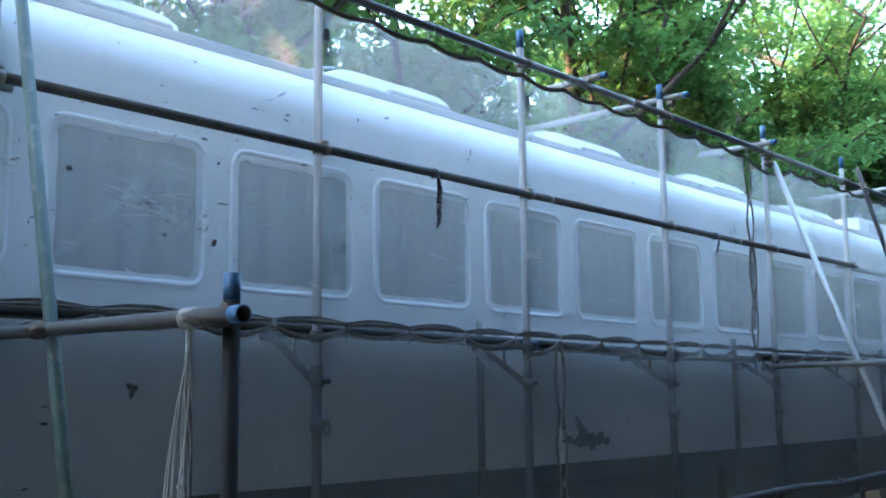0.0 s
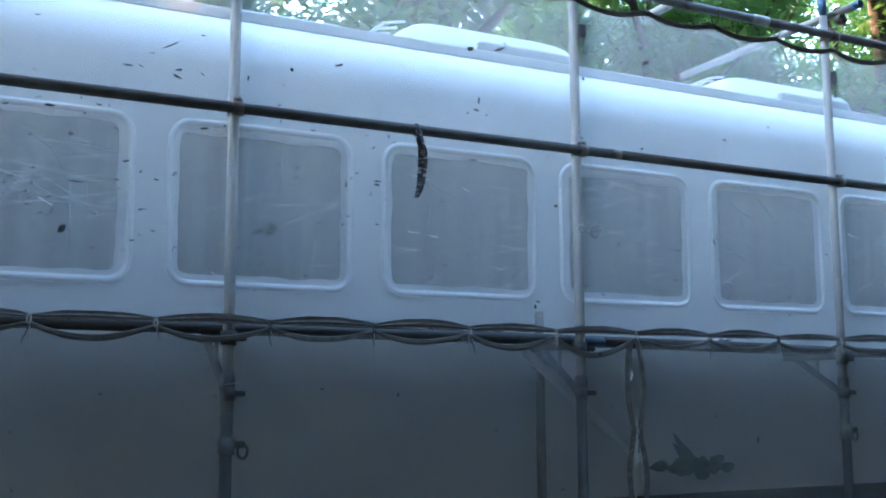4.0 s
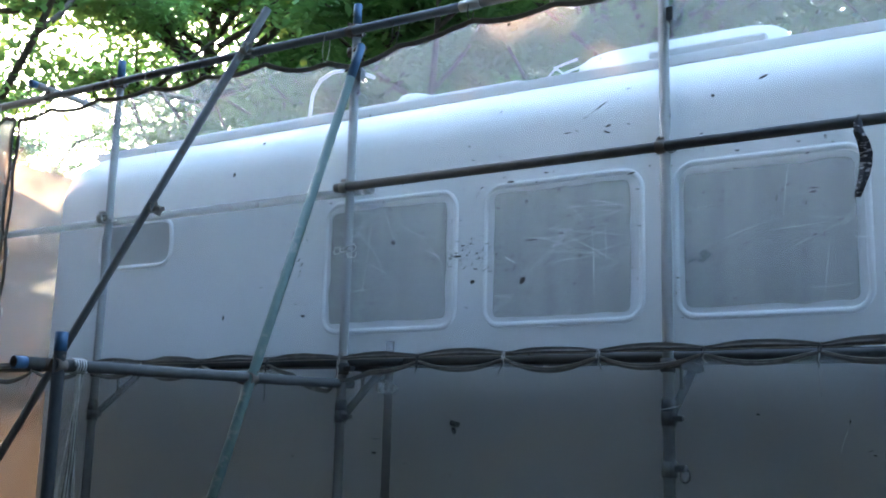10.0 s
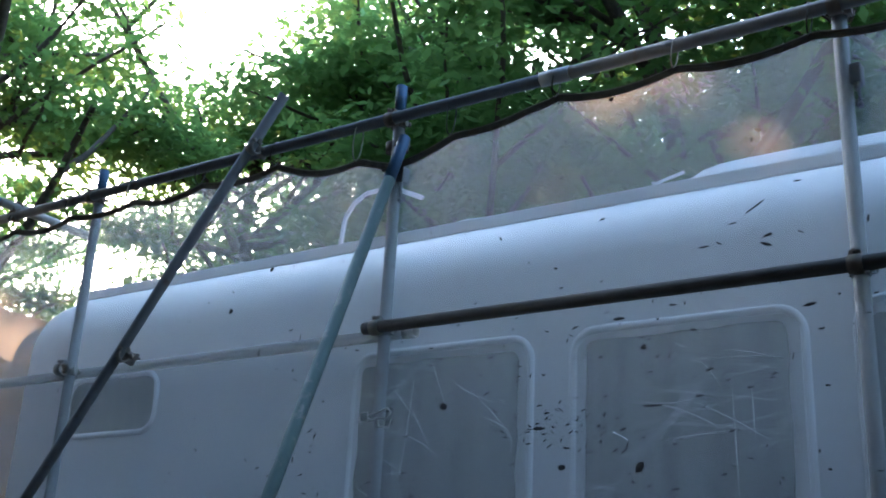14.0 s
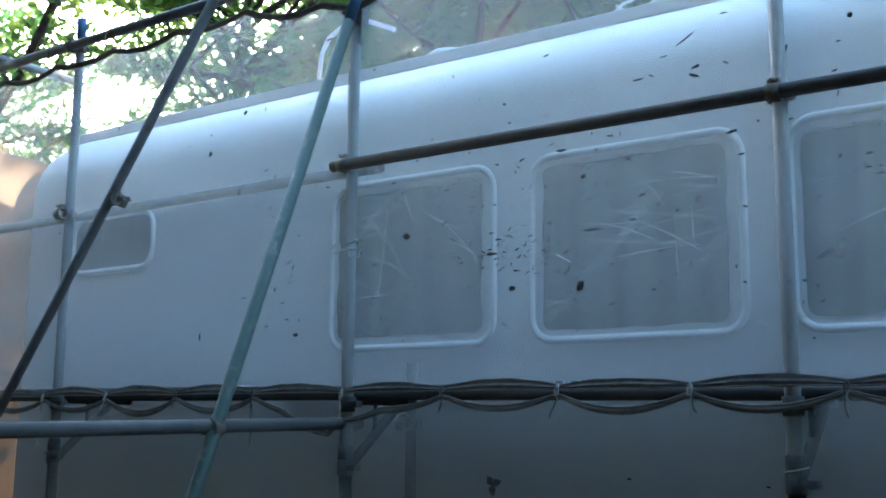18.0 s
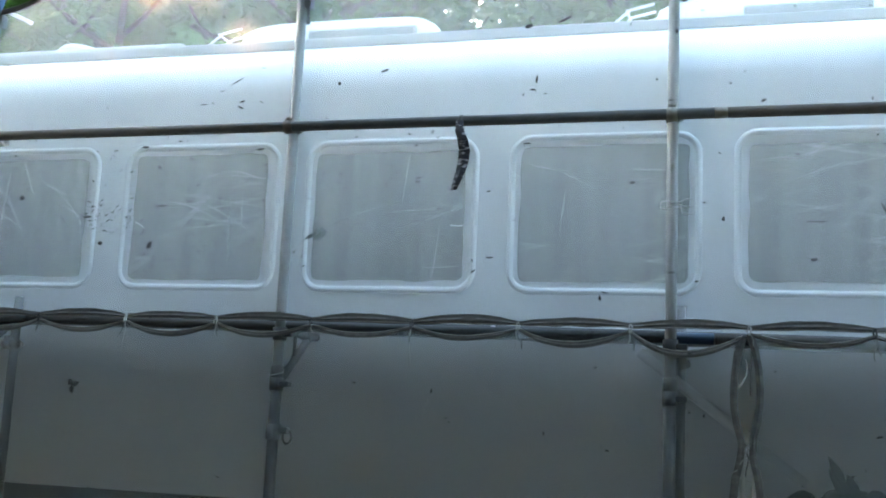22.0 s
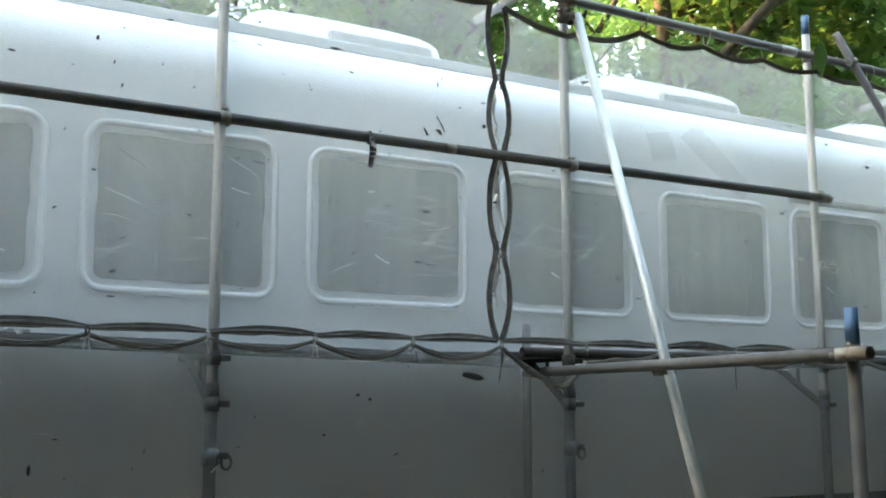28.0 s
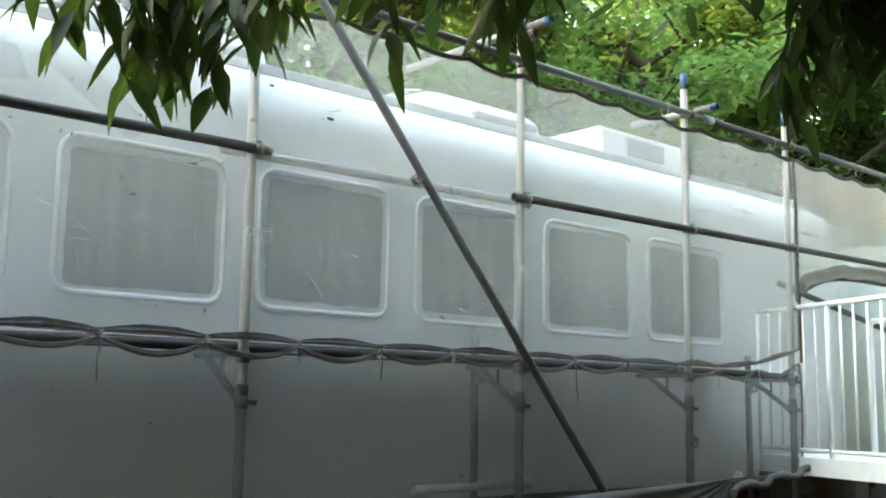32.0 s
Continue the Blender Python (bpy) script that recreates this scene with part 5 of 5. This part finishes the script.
def build_flecks():
    """Bits of leaf, twig and dirt stuck to the sheets."""
    rnd = random.Random(21)
    verts, faces = [], []

    def fleck(x, z, ln, w, ang):
        y = SHEET_Y - 0.027
        c, s_ = math.cos(ang), math.sin(ang)
        base = len(verts)
        n = 7
        for k in range(n):
            a = 2 * math.pi * k / n
            u, v = ln / 2 * math.cos(a) * rnd.uniform(0.6, 1.1), w / 2 * math.sin(a) * rnd.uniform(0.5, 1.2)
            verts.append((x + u * c - v * s_, y, z + u * s_ + v * c))
        verts.append((x, y - 0.003, z))
        for k in range(n):
            faces.append((base + k, base + (k + 1) % n, base + n))

    for k in range(520):
        x, z = rnd.uniform(-0.8, 15.6), rnd.choice((rnd.uniform(2.1, 3.6), rnd.uniform(2.1, 3.6), rnd.uniform(0.9, 1.9)))
        big = rnd.random() < 0.12
        fleck(x, z, rnd.uniform(0.010, 0.026) * (2.0 if big else 1), rnd.uniform(0.006, 0.011) * (1.5 if big else 1), rnd.choice((0, 0, 0.2, 1.5, rnd.uniform(0, 3))))
    for cx, cz, sx, sz, n in ((2.6, 2.47, 0.12, 0.05, 46), (2.83, 2.5, 0.2, 0.22, 34), (2.2, 2.5, 0.2, 0.15, 14), (10.5, 2.8, 0.03, 0.02, 9), (11.3, 3.17, 0.04, 0.035, 10), (6.24, 2.53, 0.012, 0.03, 5), (3.3, 3.2, 0.3, 0.15, 10)):
        for k in range(n):
            fleck(rnd.gauss(cx, sx), rnd.gauss(cz, sz), rnd.uniform(0.006, 0.036), rnd.uniform(0.003, 0.008), rnd.choice((0.05, 0.6, 1.4, 2.6)))
    for k in range(170):
        fleck(rnd.uniform(1.3, 4.4), rnd.uniform(2.22, 2.95), rnd.uniform(0.010, 0.034), rnd.uniform(0.004, 0.009), rnd.choice((0, 0.1, -0.15, 0.3, 1.4)))
    for k in range(90):
        fleck(rnd.uniform(4.6, 15.4), rnd.uniform(2.1, 3.5), rnd.uniform(0.014, 0.045), rnd.uniform(0.006, 0.012), rnd.choice((0, 0.1, -0.15, 0.4, 1.4)))
    left = ((1.27, 3.21, 0.029, 0.022, 0.0), (1.06, 3.05, 0.030, 0.028, 0.0), (1.25, 2.85, 0.018, 0.044, 0.0), (2.82, 3.63, 0.024, 0.022, 0.0), (3.84, 3.10, 0.017, 0.022, 0.0), (3.14, 3.02, 0.043, 0.009, 0.0), (3.34, 3.00, 0.042, 0.014, -0.4), (3.31, 3.13, 0.090, 0.008, 0.5), (4.06, 3.15, 0.049, 0.014, 0.3),
            (2.17, 2.57, 0.036, 0.028, 0.0), (2.55, 2.47, 0.063, 0.014, 0.0), (2.64, 2.34, 0.033, 0.028, 0.0), (2.93, 2.71, 0.025, 0.022, 0.0), (3.11, 2.54, 0.036, 0.011, 0.0), (2.96, 2.52, 0.083, 0.011, 0.0), (2.91, 2.33, 0.045, 0.028, 0.8), (4.25, 2.62, 0.041, 0.010, 0.0))
    middle = ((4.74, 3.33, 0.045, 0.028, 0.3), (4.78, 3.08, 0.051, 0.011, 1.5), (4.90, 3.35, 0.088, 0.015, 0.4), (5.79, 3.41, 0.055, 0.034, 0.5), (6.31, 3.05, 0.036, 0.011, 0.0), (8.15, 2.96, 0.060, 0.020, -1.0), (4.58, 2.57, 0.026, 0.011, 0.0), (5.21, 2.60, 0.030, 0.014, 0.0), (5.08, 2.10, 0.016, 0.028, 0.0),
              (6.21, 2.48, 0.060, 0.012, -1.1), (6.73, 2.21, 0.037, 0.017, 0.3), (7.66, 2.58, 0.075, 0.008, 1.5), (8.11, 2.34, 0.060, 0.011, 0.0), (5.39, 3.27, 0.018, 0.028, 0.0), (6.18, 1.57, 0.031, 0.014, 0.3), (7.81, 1.73, 0.026, 0.017, 0.0))
    right = ((7.68, 3.29, 0.084, 0.013, 0.0), (8.22, 2.97, 0.050, 0.022, -0.6), (8.47, 3.03, 0.030, 0.030, 0.0), (8.17, 2.33, 0.061, 0.008, -0.1), (7.78, 2.36, 0.028, 0.013, 0.0), (7.70, 2.58, 0.039, 0.010, 0.3), (7.95, 2.59, 0.041, 0.008, 0.0), (8.15, 2.58, 0.048, 0.018, 0.0), (7.32, 2.72, 0.066, 0.010, -0.1),
             (9.28, 2.33, 0.044, 0.022, -0.8), (11.26, 3.14, 0.06, 0.028, 0.0), (10.90, 3.24, 0.036, 0.015, 0.0), (10.49, 2.78, 0.060, 0.010, 0.0), (10.20, 2.70, 0.044, 0.008, 0.0), (7.87, 1.71, 0.027, 0.020, 0.0), (7.65, 1.56, 0.021, 0.015, 0.0), (8.00, 1.47, 0.028, 0.010, 0.3))
    for row in left + middle + right:
        fleck(*row)
    fleck(5.95, 2.425, 0.1, 0.008, 0.0)
    fleck(3.46, 2.79, 0.055, 0.014, 0.1)
    fleck(8.40, 1.82, 0.17, 0.035, -0.15)
    fleck(7.46, 3.42, 0.07, 0.012, 0.0)
    for k in range(6):
        fleck(8.21 + 0.008 * k, 3.04 - 0.012 * k, 0.02, 0.012, 1.0 + k)
    ob = flat("debris", verts, faces, FLECK)
    tagged(ob, "dark specks of leaf and dirt stuck to the sheets", "debris", kind="stuff")


def build_fibres():
    """Pale curled fibres and scuffs on the sheets."""
    rnd = random.Random(63)
    bm = bmesh.new()
    spots = [(7.83, 1.617, 0.07, 0.7), (8.07, 1.409, 0.10, 0.05), (8.04, 1.80, 0.07, 1.4)]
    spots += [(rnd.uniform(0.5, 14.5), rnd.uniform(1.1, 1.85), rnd.uniform(0.03, 0.09), rnd.uniform(-0.4, 1.4)) for k in range(26)]
    spots += [(rnd.uniform(0.5, 14.5), rnd.uniform(2.15, 2.75), rnd.uniform(0.03, 0.09), rnd.uniform(-0.6, 0.3)) for k in range(22)]
    for x, z, ln, a in spots:
        bow = rnd.uniform(-0.3, 0.3)
        pts = []
        for k in range(6):
            u = k / 5 - 0.5
            v = bow * (0.25 - u * u) * ln
            pts.append((x + ln * u * math.cos(a) - v * math.sin(a), SHEET_Y - 0.026, z + ln * u * math.sin(a) + v * math.cos(a)))
        rod(bm, pts, 0.0014, 4)
    ob = part("fibres", bm, SHRED)
    tagged(ob, "pale curled fibres clinging to the sheets", "debris", kind="stuff")


def stuck_leaf(name, label, x, z, lobes, mat, deep=0.024):
    ob = thing(name, label, "leaf")
    for k, (dx, dz, ln, w, a) in enumerate(lobes):
        bm = bmesh.new()
        c, s_ = math.cos(a), math.sin(a)
        lance_leaf(bm, (x + dx, SHEET_Y + deep, z + dz), (c, 0, s_), (0, -1, 0), ln, w)
        part("leaflet", bm, mat, ob)


def build_post_ties():
    """White string drawn through the sheet and knotted in front of the posts."""
    y = SHEET_Y - 0.03
    for k, (x, z) in enumerate(((POST_X[1], 2.55), (POST_X[3], 2.497), (POST_X[6], 2.50), (POST_X[7], 2.50))):
        rnd = random.Random(80 + k)
        ob = thing("post_tie", "white string tied round a scaffold post", "string", "post ties")
        for name, pts in (("loop", [(-0.05, -0.004), (-0.045, 0.014), (-0.018, 0.018), (-0.016, -0.012), (-0.046, -0.016), (-0.05, 0.0)]),
                          ("bow", [(-0.016, 0.010), (0.02, 0.012), (0.06, 0.026), (0.075, 0.012), (0.06, -0.006), (0.02, -0.004)]),
                          ("loose_end", [(0.02, 0.002), (0.03, -0.03), (0.066, -0.036), (0.078, -0.012)]),
                          ("loose_end", [(-0.016, 0.0), (0.0, -0.008), (0.018, -0.004)])):
            bm = bmesh.new()
            rod(bm, [(x + 0.012 + 1.15 * dx, y - 0.004 * rnd.random(), z + 1.15 * dz + rnd.uniform(-0.003, 0.003)) for dx, dz in pts], 0.0035, 5)
            part(name, bm, STRING, ob)


PATCH = mat_sheet("patch_fabric", 0.94, 0.95, (0.76, 0.77, 0.75))


def build_patches():
    for quad, lab in ((((9.74, 3.14), (9.87, 3.23), (10.30, 2.90), (10.17, 2.84)), "strip of grey mending fabric stuck across the sheet"),
                      (((9.50, 3.13), (9.66, 3.16), (9.72, 3.02), (9.55, 2.98)), "square grey mending patch stuck on the sheet")):
        ob = thing("mending_patch", lab, "patch", "mending patches")
        y = SHEET_Y - 0.021
        flat("patch", [(x, y, z) for x, z in quad] + [(x, y + 0.002, z) for x, z in quad], [(0, 1, 2, 3), (7, 6, 5, 4), (0, 4, 5, 1), (1, 5, 6, 2), (2, 6, 7, 3), (3, 7, 4, 0)], PATCH, ob)


def build_low_clutter():
    scaffold_tube("diagonal_stay", (5.22, 0.33, 1.90), (5.92, 0.36, 1.36), RAIL_WHITE, "pale diagonal stay behind the lower sheet", "low tubes")
    ob = scaffold_tube("low_scaffold_rail", (11.95, 0.10, 1.235), (12.86, 0.10, 1.235), STEEL_NEW, "short pale tube low behind the sheet", "low tubes")
    hose = thing("black_hose", "black corrugated hose tied along the scaffold foot", "hose")
    bm = bmesh.new()
    rod(bm, [(6.0 + 0.25 * k, -0.08 + 0.01 * math.sin(k), 0.80 + 0.012 * math.sin(k * 0.7)) for k in range(28)], 0.03, 10)
    part("pipe", bm, UNDER, hose)
    for x in (7.2, 8.5, 9.9, 11.3):
        bm = bmesh.new()
        tube(bm, (x - 0.03, -0.075, 0.802), (x + 0.03, -0.075, 0.802), 0.042, 10, 0.01)
        part("clip", bm, CORD, hose)
    # bunched end of the lower sheet
    heap = thing("bunched_sheet", "folds of scaffold sheet bunched up along its lower edge", "scaffold sheet", "scaffold sheets")
    verts, faces = [], []
    nr, na = 26, 64
    knot_at = Vector((14.72, -0.075, 1.21))
    for i in range(nr + 1):
        for j in range(na + 1):
            u, v = i / nr, j / na
            a = radians(181 + 100 * v ** 1.15)
            reach = 2.6 - 1.75 * v
            d = 0.03 + reach * u
            fold = math.sin(v * 46 + 2.0 * noise.noise(Vector((u * 2, v * 5, 1)))) * (0.35 + 0.65 * abs(noise.noise(Vector((v * 9, 0.3, 7)))))
            y = -0.012 * math.sin(math.pi * u) - (0.012 + 0.05 * u) * (1 + fold)
            verts.append((knot_at.x + d * math.cos(a), knot_at.y + y + 0.03, knot_at.z + d * math.sin(a) * (0.75 - 0.2 * u) - 0.05 * u * u))
    for i in range(nr):
        for j in range(na):
            a = i * (na + 1) + j
            faces.append((a, a + 1, a + na + 2, a + na + 1))
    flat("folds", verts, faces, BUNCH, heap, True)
    bm = bmesh.new()
    rod(bm, [(15.84 - 0.06 * k, -0.07 - 0.02 * math.sin(k * 1.7), 1.25 - 0.006 * k + 0.02 * math.sin(k * 0.9)) for k in range(20)], 0.028, 10)
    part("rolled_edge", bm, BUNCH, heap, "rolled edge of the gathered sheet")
    bm = bmesh.new()
    rod(bm, [(14.72 + 0.03 * math.cos(a), -0.12 + 0.03 * math.sin(a), 1.22 + 0.003 * a) for a in [0.6 * i for i in range(24)]], 0.006, 6)
    part("knot", bm, STRING, heap)
    edge = thing("edge_strip", "red-brown strip along the torn sheet edge on the post", "strip")
    bm = bmesh.new()
    rod(bm, [(15.845 + 0.006 * math.sin(k), POST_Y - 0.035, 2.06 + 0.045 * k) for k in range(13)], 0.013, 6)
    part("strip", bm, mat_plain("red_brown_strip", (0.10, 0.035, 0.025), (0.2, 0.08, 0.055), 20, 0.7), edge)
    fold = thing("sheet_fold", "thick grey fold of sheet hanging from the scaffold over the deck", "scaffold sheet", "scaffold sheets")
    bm = bmesh.new()
    rod(bm, [(15.9 + 0.14 * k, 0.05 + 0.02 * math.sin(k), 2.66 + 0.22 * (1 - math.exp(-0.36 * k)) + 0.012 * math.sin(1.7 * k)) for k in range(18)], 0.055, 10)
    part("roll", bm, mat_plain("dirty_sheet_fabric", (0.28, 0.27, 0.25), (0.42, 0.41, 0.38), 5, 0.85), fold)
    scaffold_tube("dark_brace", (15.72, 0.12, 2.68), (17.9, 0.14, 2.36), STEEL_DARK, "dark tube slanting down over the deck entrance", "low tubes")
    timber = mat_plain("old_timber", (0.035, 0.027, 0.02), (0.085, 0.062, 0.045), 12, 0.9, 0, 0.5)
    rnd = random.Random(4)
    for k in range(9):
        x, y, z = 14.4 + rnd.uniform(0, 1.4), -0.25 + rnd.uniform(-0.5, 0.1), 1.02 - 0.1 * k + rnd.uniform(0, 0.04)
        log = thing("timber_offcut", "rough brown timber piece in a stack under the deck", "timber", "timber stack")
        bm = bmesh.new()
        rod(bm, [(x - 0.35, y, z), (x, y + 0.02, z + 0.01), (x + 0.4, y + rnd.uniform(-0.2, 0.2), z)], rnd.uniform(0.035, 0.05), 8)
        part("piece", bm, timber, log)


# Sheet fabric of the bunch, with the shadow in its folds put into the colour.
BUNCH = mat_plain("shade_dark_bunched_fabric", (0.06, 0.06, 0.056), (0.13, 0.128, 0.12), 6, 0.7, 0, 0.3)
build_string_bundle()
hanging_tape("hanging_tape", [(4.443, 2.89), (4.445, 2.84), (4.46, 2.80), (4.468, 2.75), (4.464, 2.70), (4.455, 2.65), (4.44, 2.60), (4.428, 2.57)], 0.05, "torn black and white tape hanging from the handrail")
hanging_tape("hanging_tape", [(7.85, 2.895), (7.85, 2.86), (7.853, 2.82), (7.85, 2.78), (7.848, 2.75)], 0.036, "short torn black tape hanging from the handrail")
build_flecks()
build_fibres()
stuck_leaf("stuck_leaf", "withered green leaf stuck to the upper sheet", 3.76, 2.39, [(0, 0.0, 0.045, 0.05, 0.3), (-0.01, 0.0, 0.07, 0.02, 3.5), (0.01, 0.0, 0.035, 0.04, 1.4), (0.0, 0, 0.03, 0.04, 4.9)], GREEN_SCRAP)
stuck_leaf("stuck_leaf", "dark withered leaf stuck to the lower sheet", 2.53, 1.65, [(0, 0, 0.035, 0.03, 0.4), (0, 0, 0.04, 0.03, 2.4), (0, 0, 0.045, 0.03, 4.6)], FLECK)
clump = random.Random(12)
stuck_leaf("stuck_foliage", "large dark green leaf cluster behind the lower sheet", 6.10, 1.305,
           [(-0.17 + 0.016 * k, clump.uniform(-0.02, 0.02), clump.uniform(0.09, 0.14), clump.uniform(0.06, 0.09) * (0.7 + 0.4 * math.sin(math.pi * k / 24)), clump.choice((0.0, 3.14)) + clump.uniform(-0.35, 0.35)) for k in range(25)]
           + [(-0.01, 0.0, 0.16, 0.055, 2.2), (-0.04, 0.06, 0.14, 0.04, 2.05), (0.0, 0.02, 0.1, 0.05, 1.9)], SHADED_SCRAP, 0.09)
build_post_ties()
build_patches()
build_low_clutter()


# ---- torn shreds in the open seams ----
def shred(x, z, ln, w, seed):
    ob = thing("torn_shred", "torn white plastic shred hanging in a sheet seam", "shred", "torn shreds")
    rnd = random.Random(seed)
    lean, ph = rnd.uniform(-0.05, 0.05), rnd.uniform(0, 6)
    verts, faces = [], []
    n = 9
    for k in range(n):
        u = k / (n - 1)
        c = (x + lean * u + 0.012 * math.sin(5 * u + ph), SHEET_Y + 0.012 + 0.014 * math.sin(7 * u + ph), z - ln * u)
        h = w * (0.35 + 0.65 * math.sin(math.pi * min(1.0, u + 0.1))) * rnd.uniform(0.6, 1.1) / 2
        for dx, dy in ((-h, 0.004), (0, -0.004), (h, 0.005), (0, 0.0)):
            verts.append((c[0] + dx, c[1] + dy, c[2] + rnd.uniform(-0.006, 0.006)))
        if k:
            a = 4 * (k - 1)
            faces += [(a + j, a + (j + 1) % 4, a + 4 + (j + 1) % 4, a + 4 + j) for j in range(4)]
    faces += [(3, 2, 1, 0), (4 * n - 4, 4 * n - 3, 4 * n - 2, 4 * n - 1)]
    flat("strip", verts, faces, SHRED, ob)


for k, (x, z, ln, w) in enumerate([(8.56, 3.26, 0.2, 0.026), (8.575, 3.05, 0.10, 0.016), (8.562, 2.86, 0.36, 0.034), (8.585, 2.82, 0.2, 0.02), (8.56, 2.38, 0.32, 0.034), (8.58, 2.34, 0.18, 0.02),
                                   (5.675, 1.46, 0.32, 0.024), (5.705, 1.44, 0.2, 0.018), (5.68, 1.86, 0.14, 0.014), (-0.965, 2.80, 0.2, 0.02), (-0.97, 2.38, 0.26, 0.02)]):
    shred(x, z, ln, w, 300 + k)
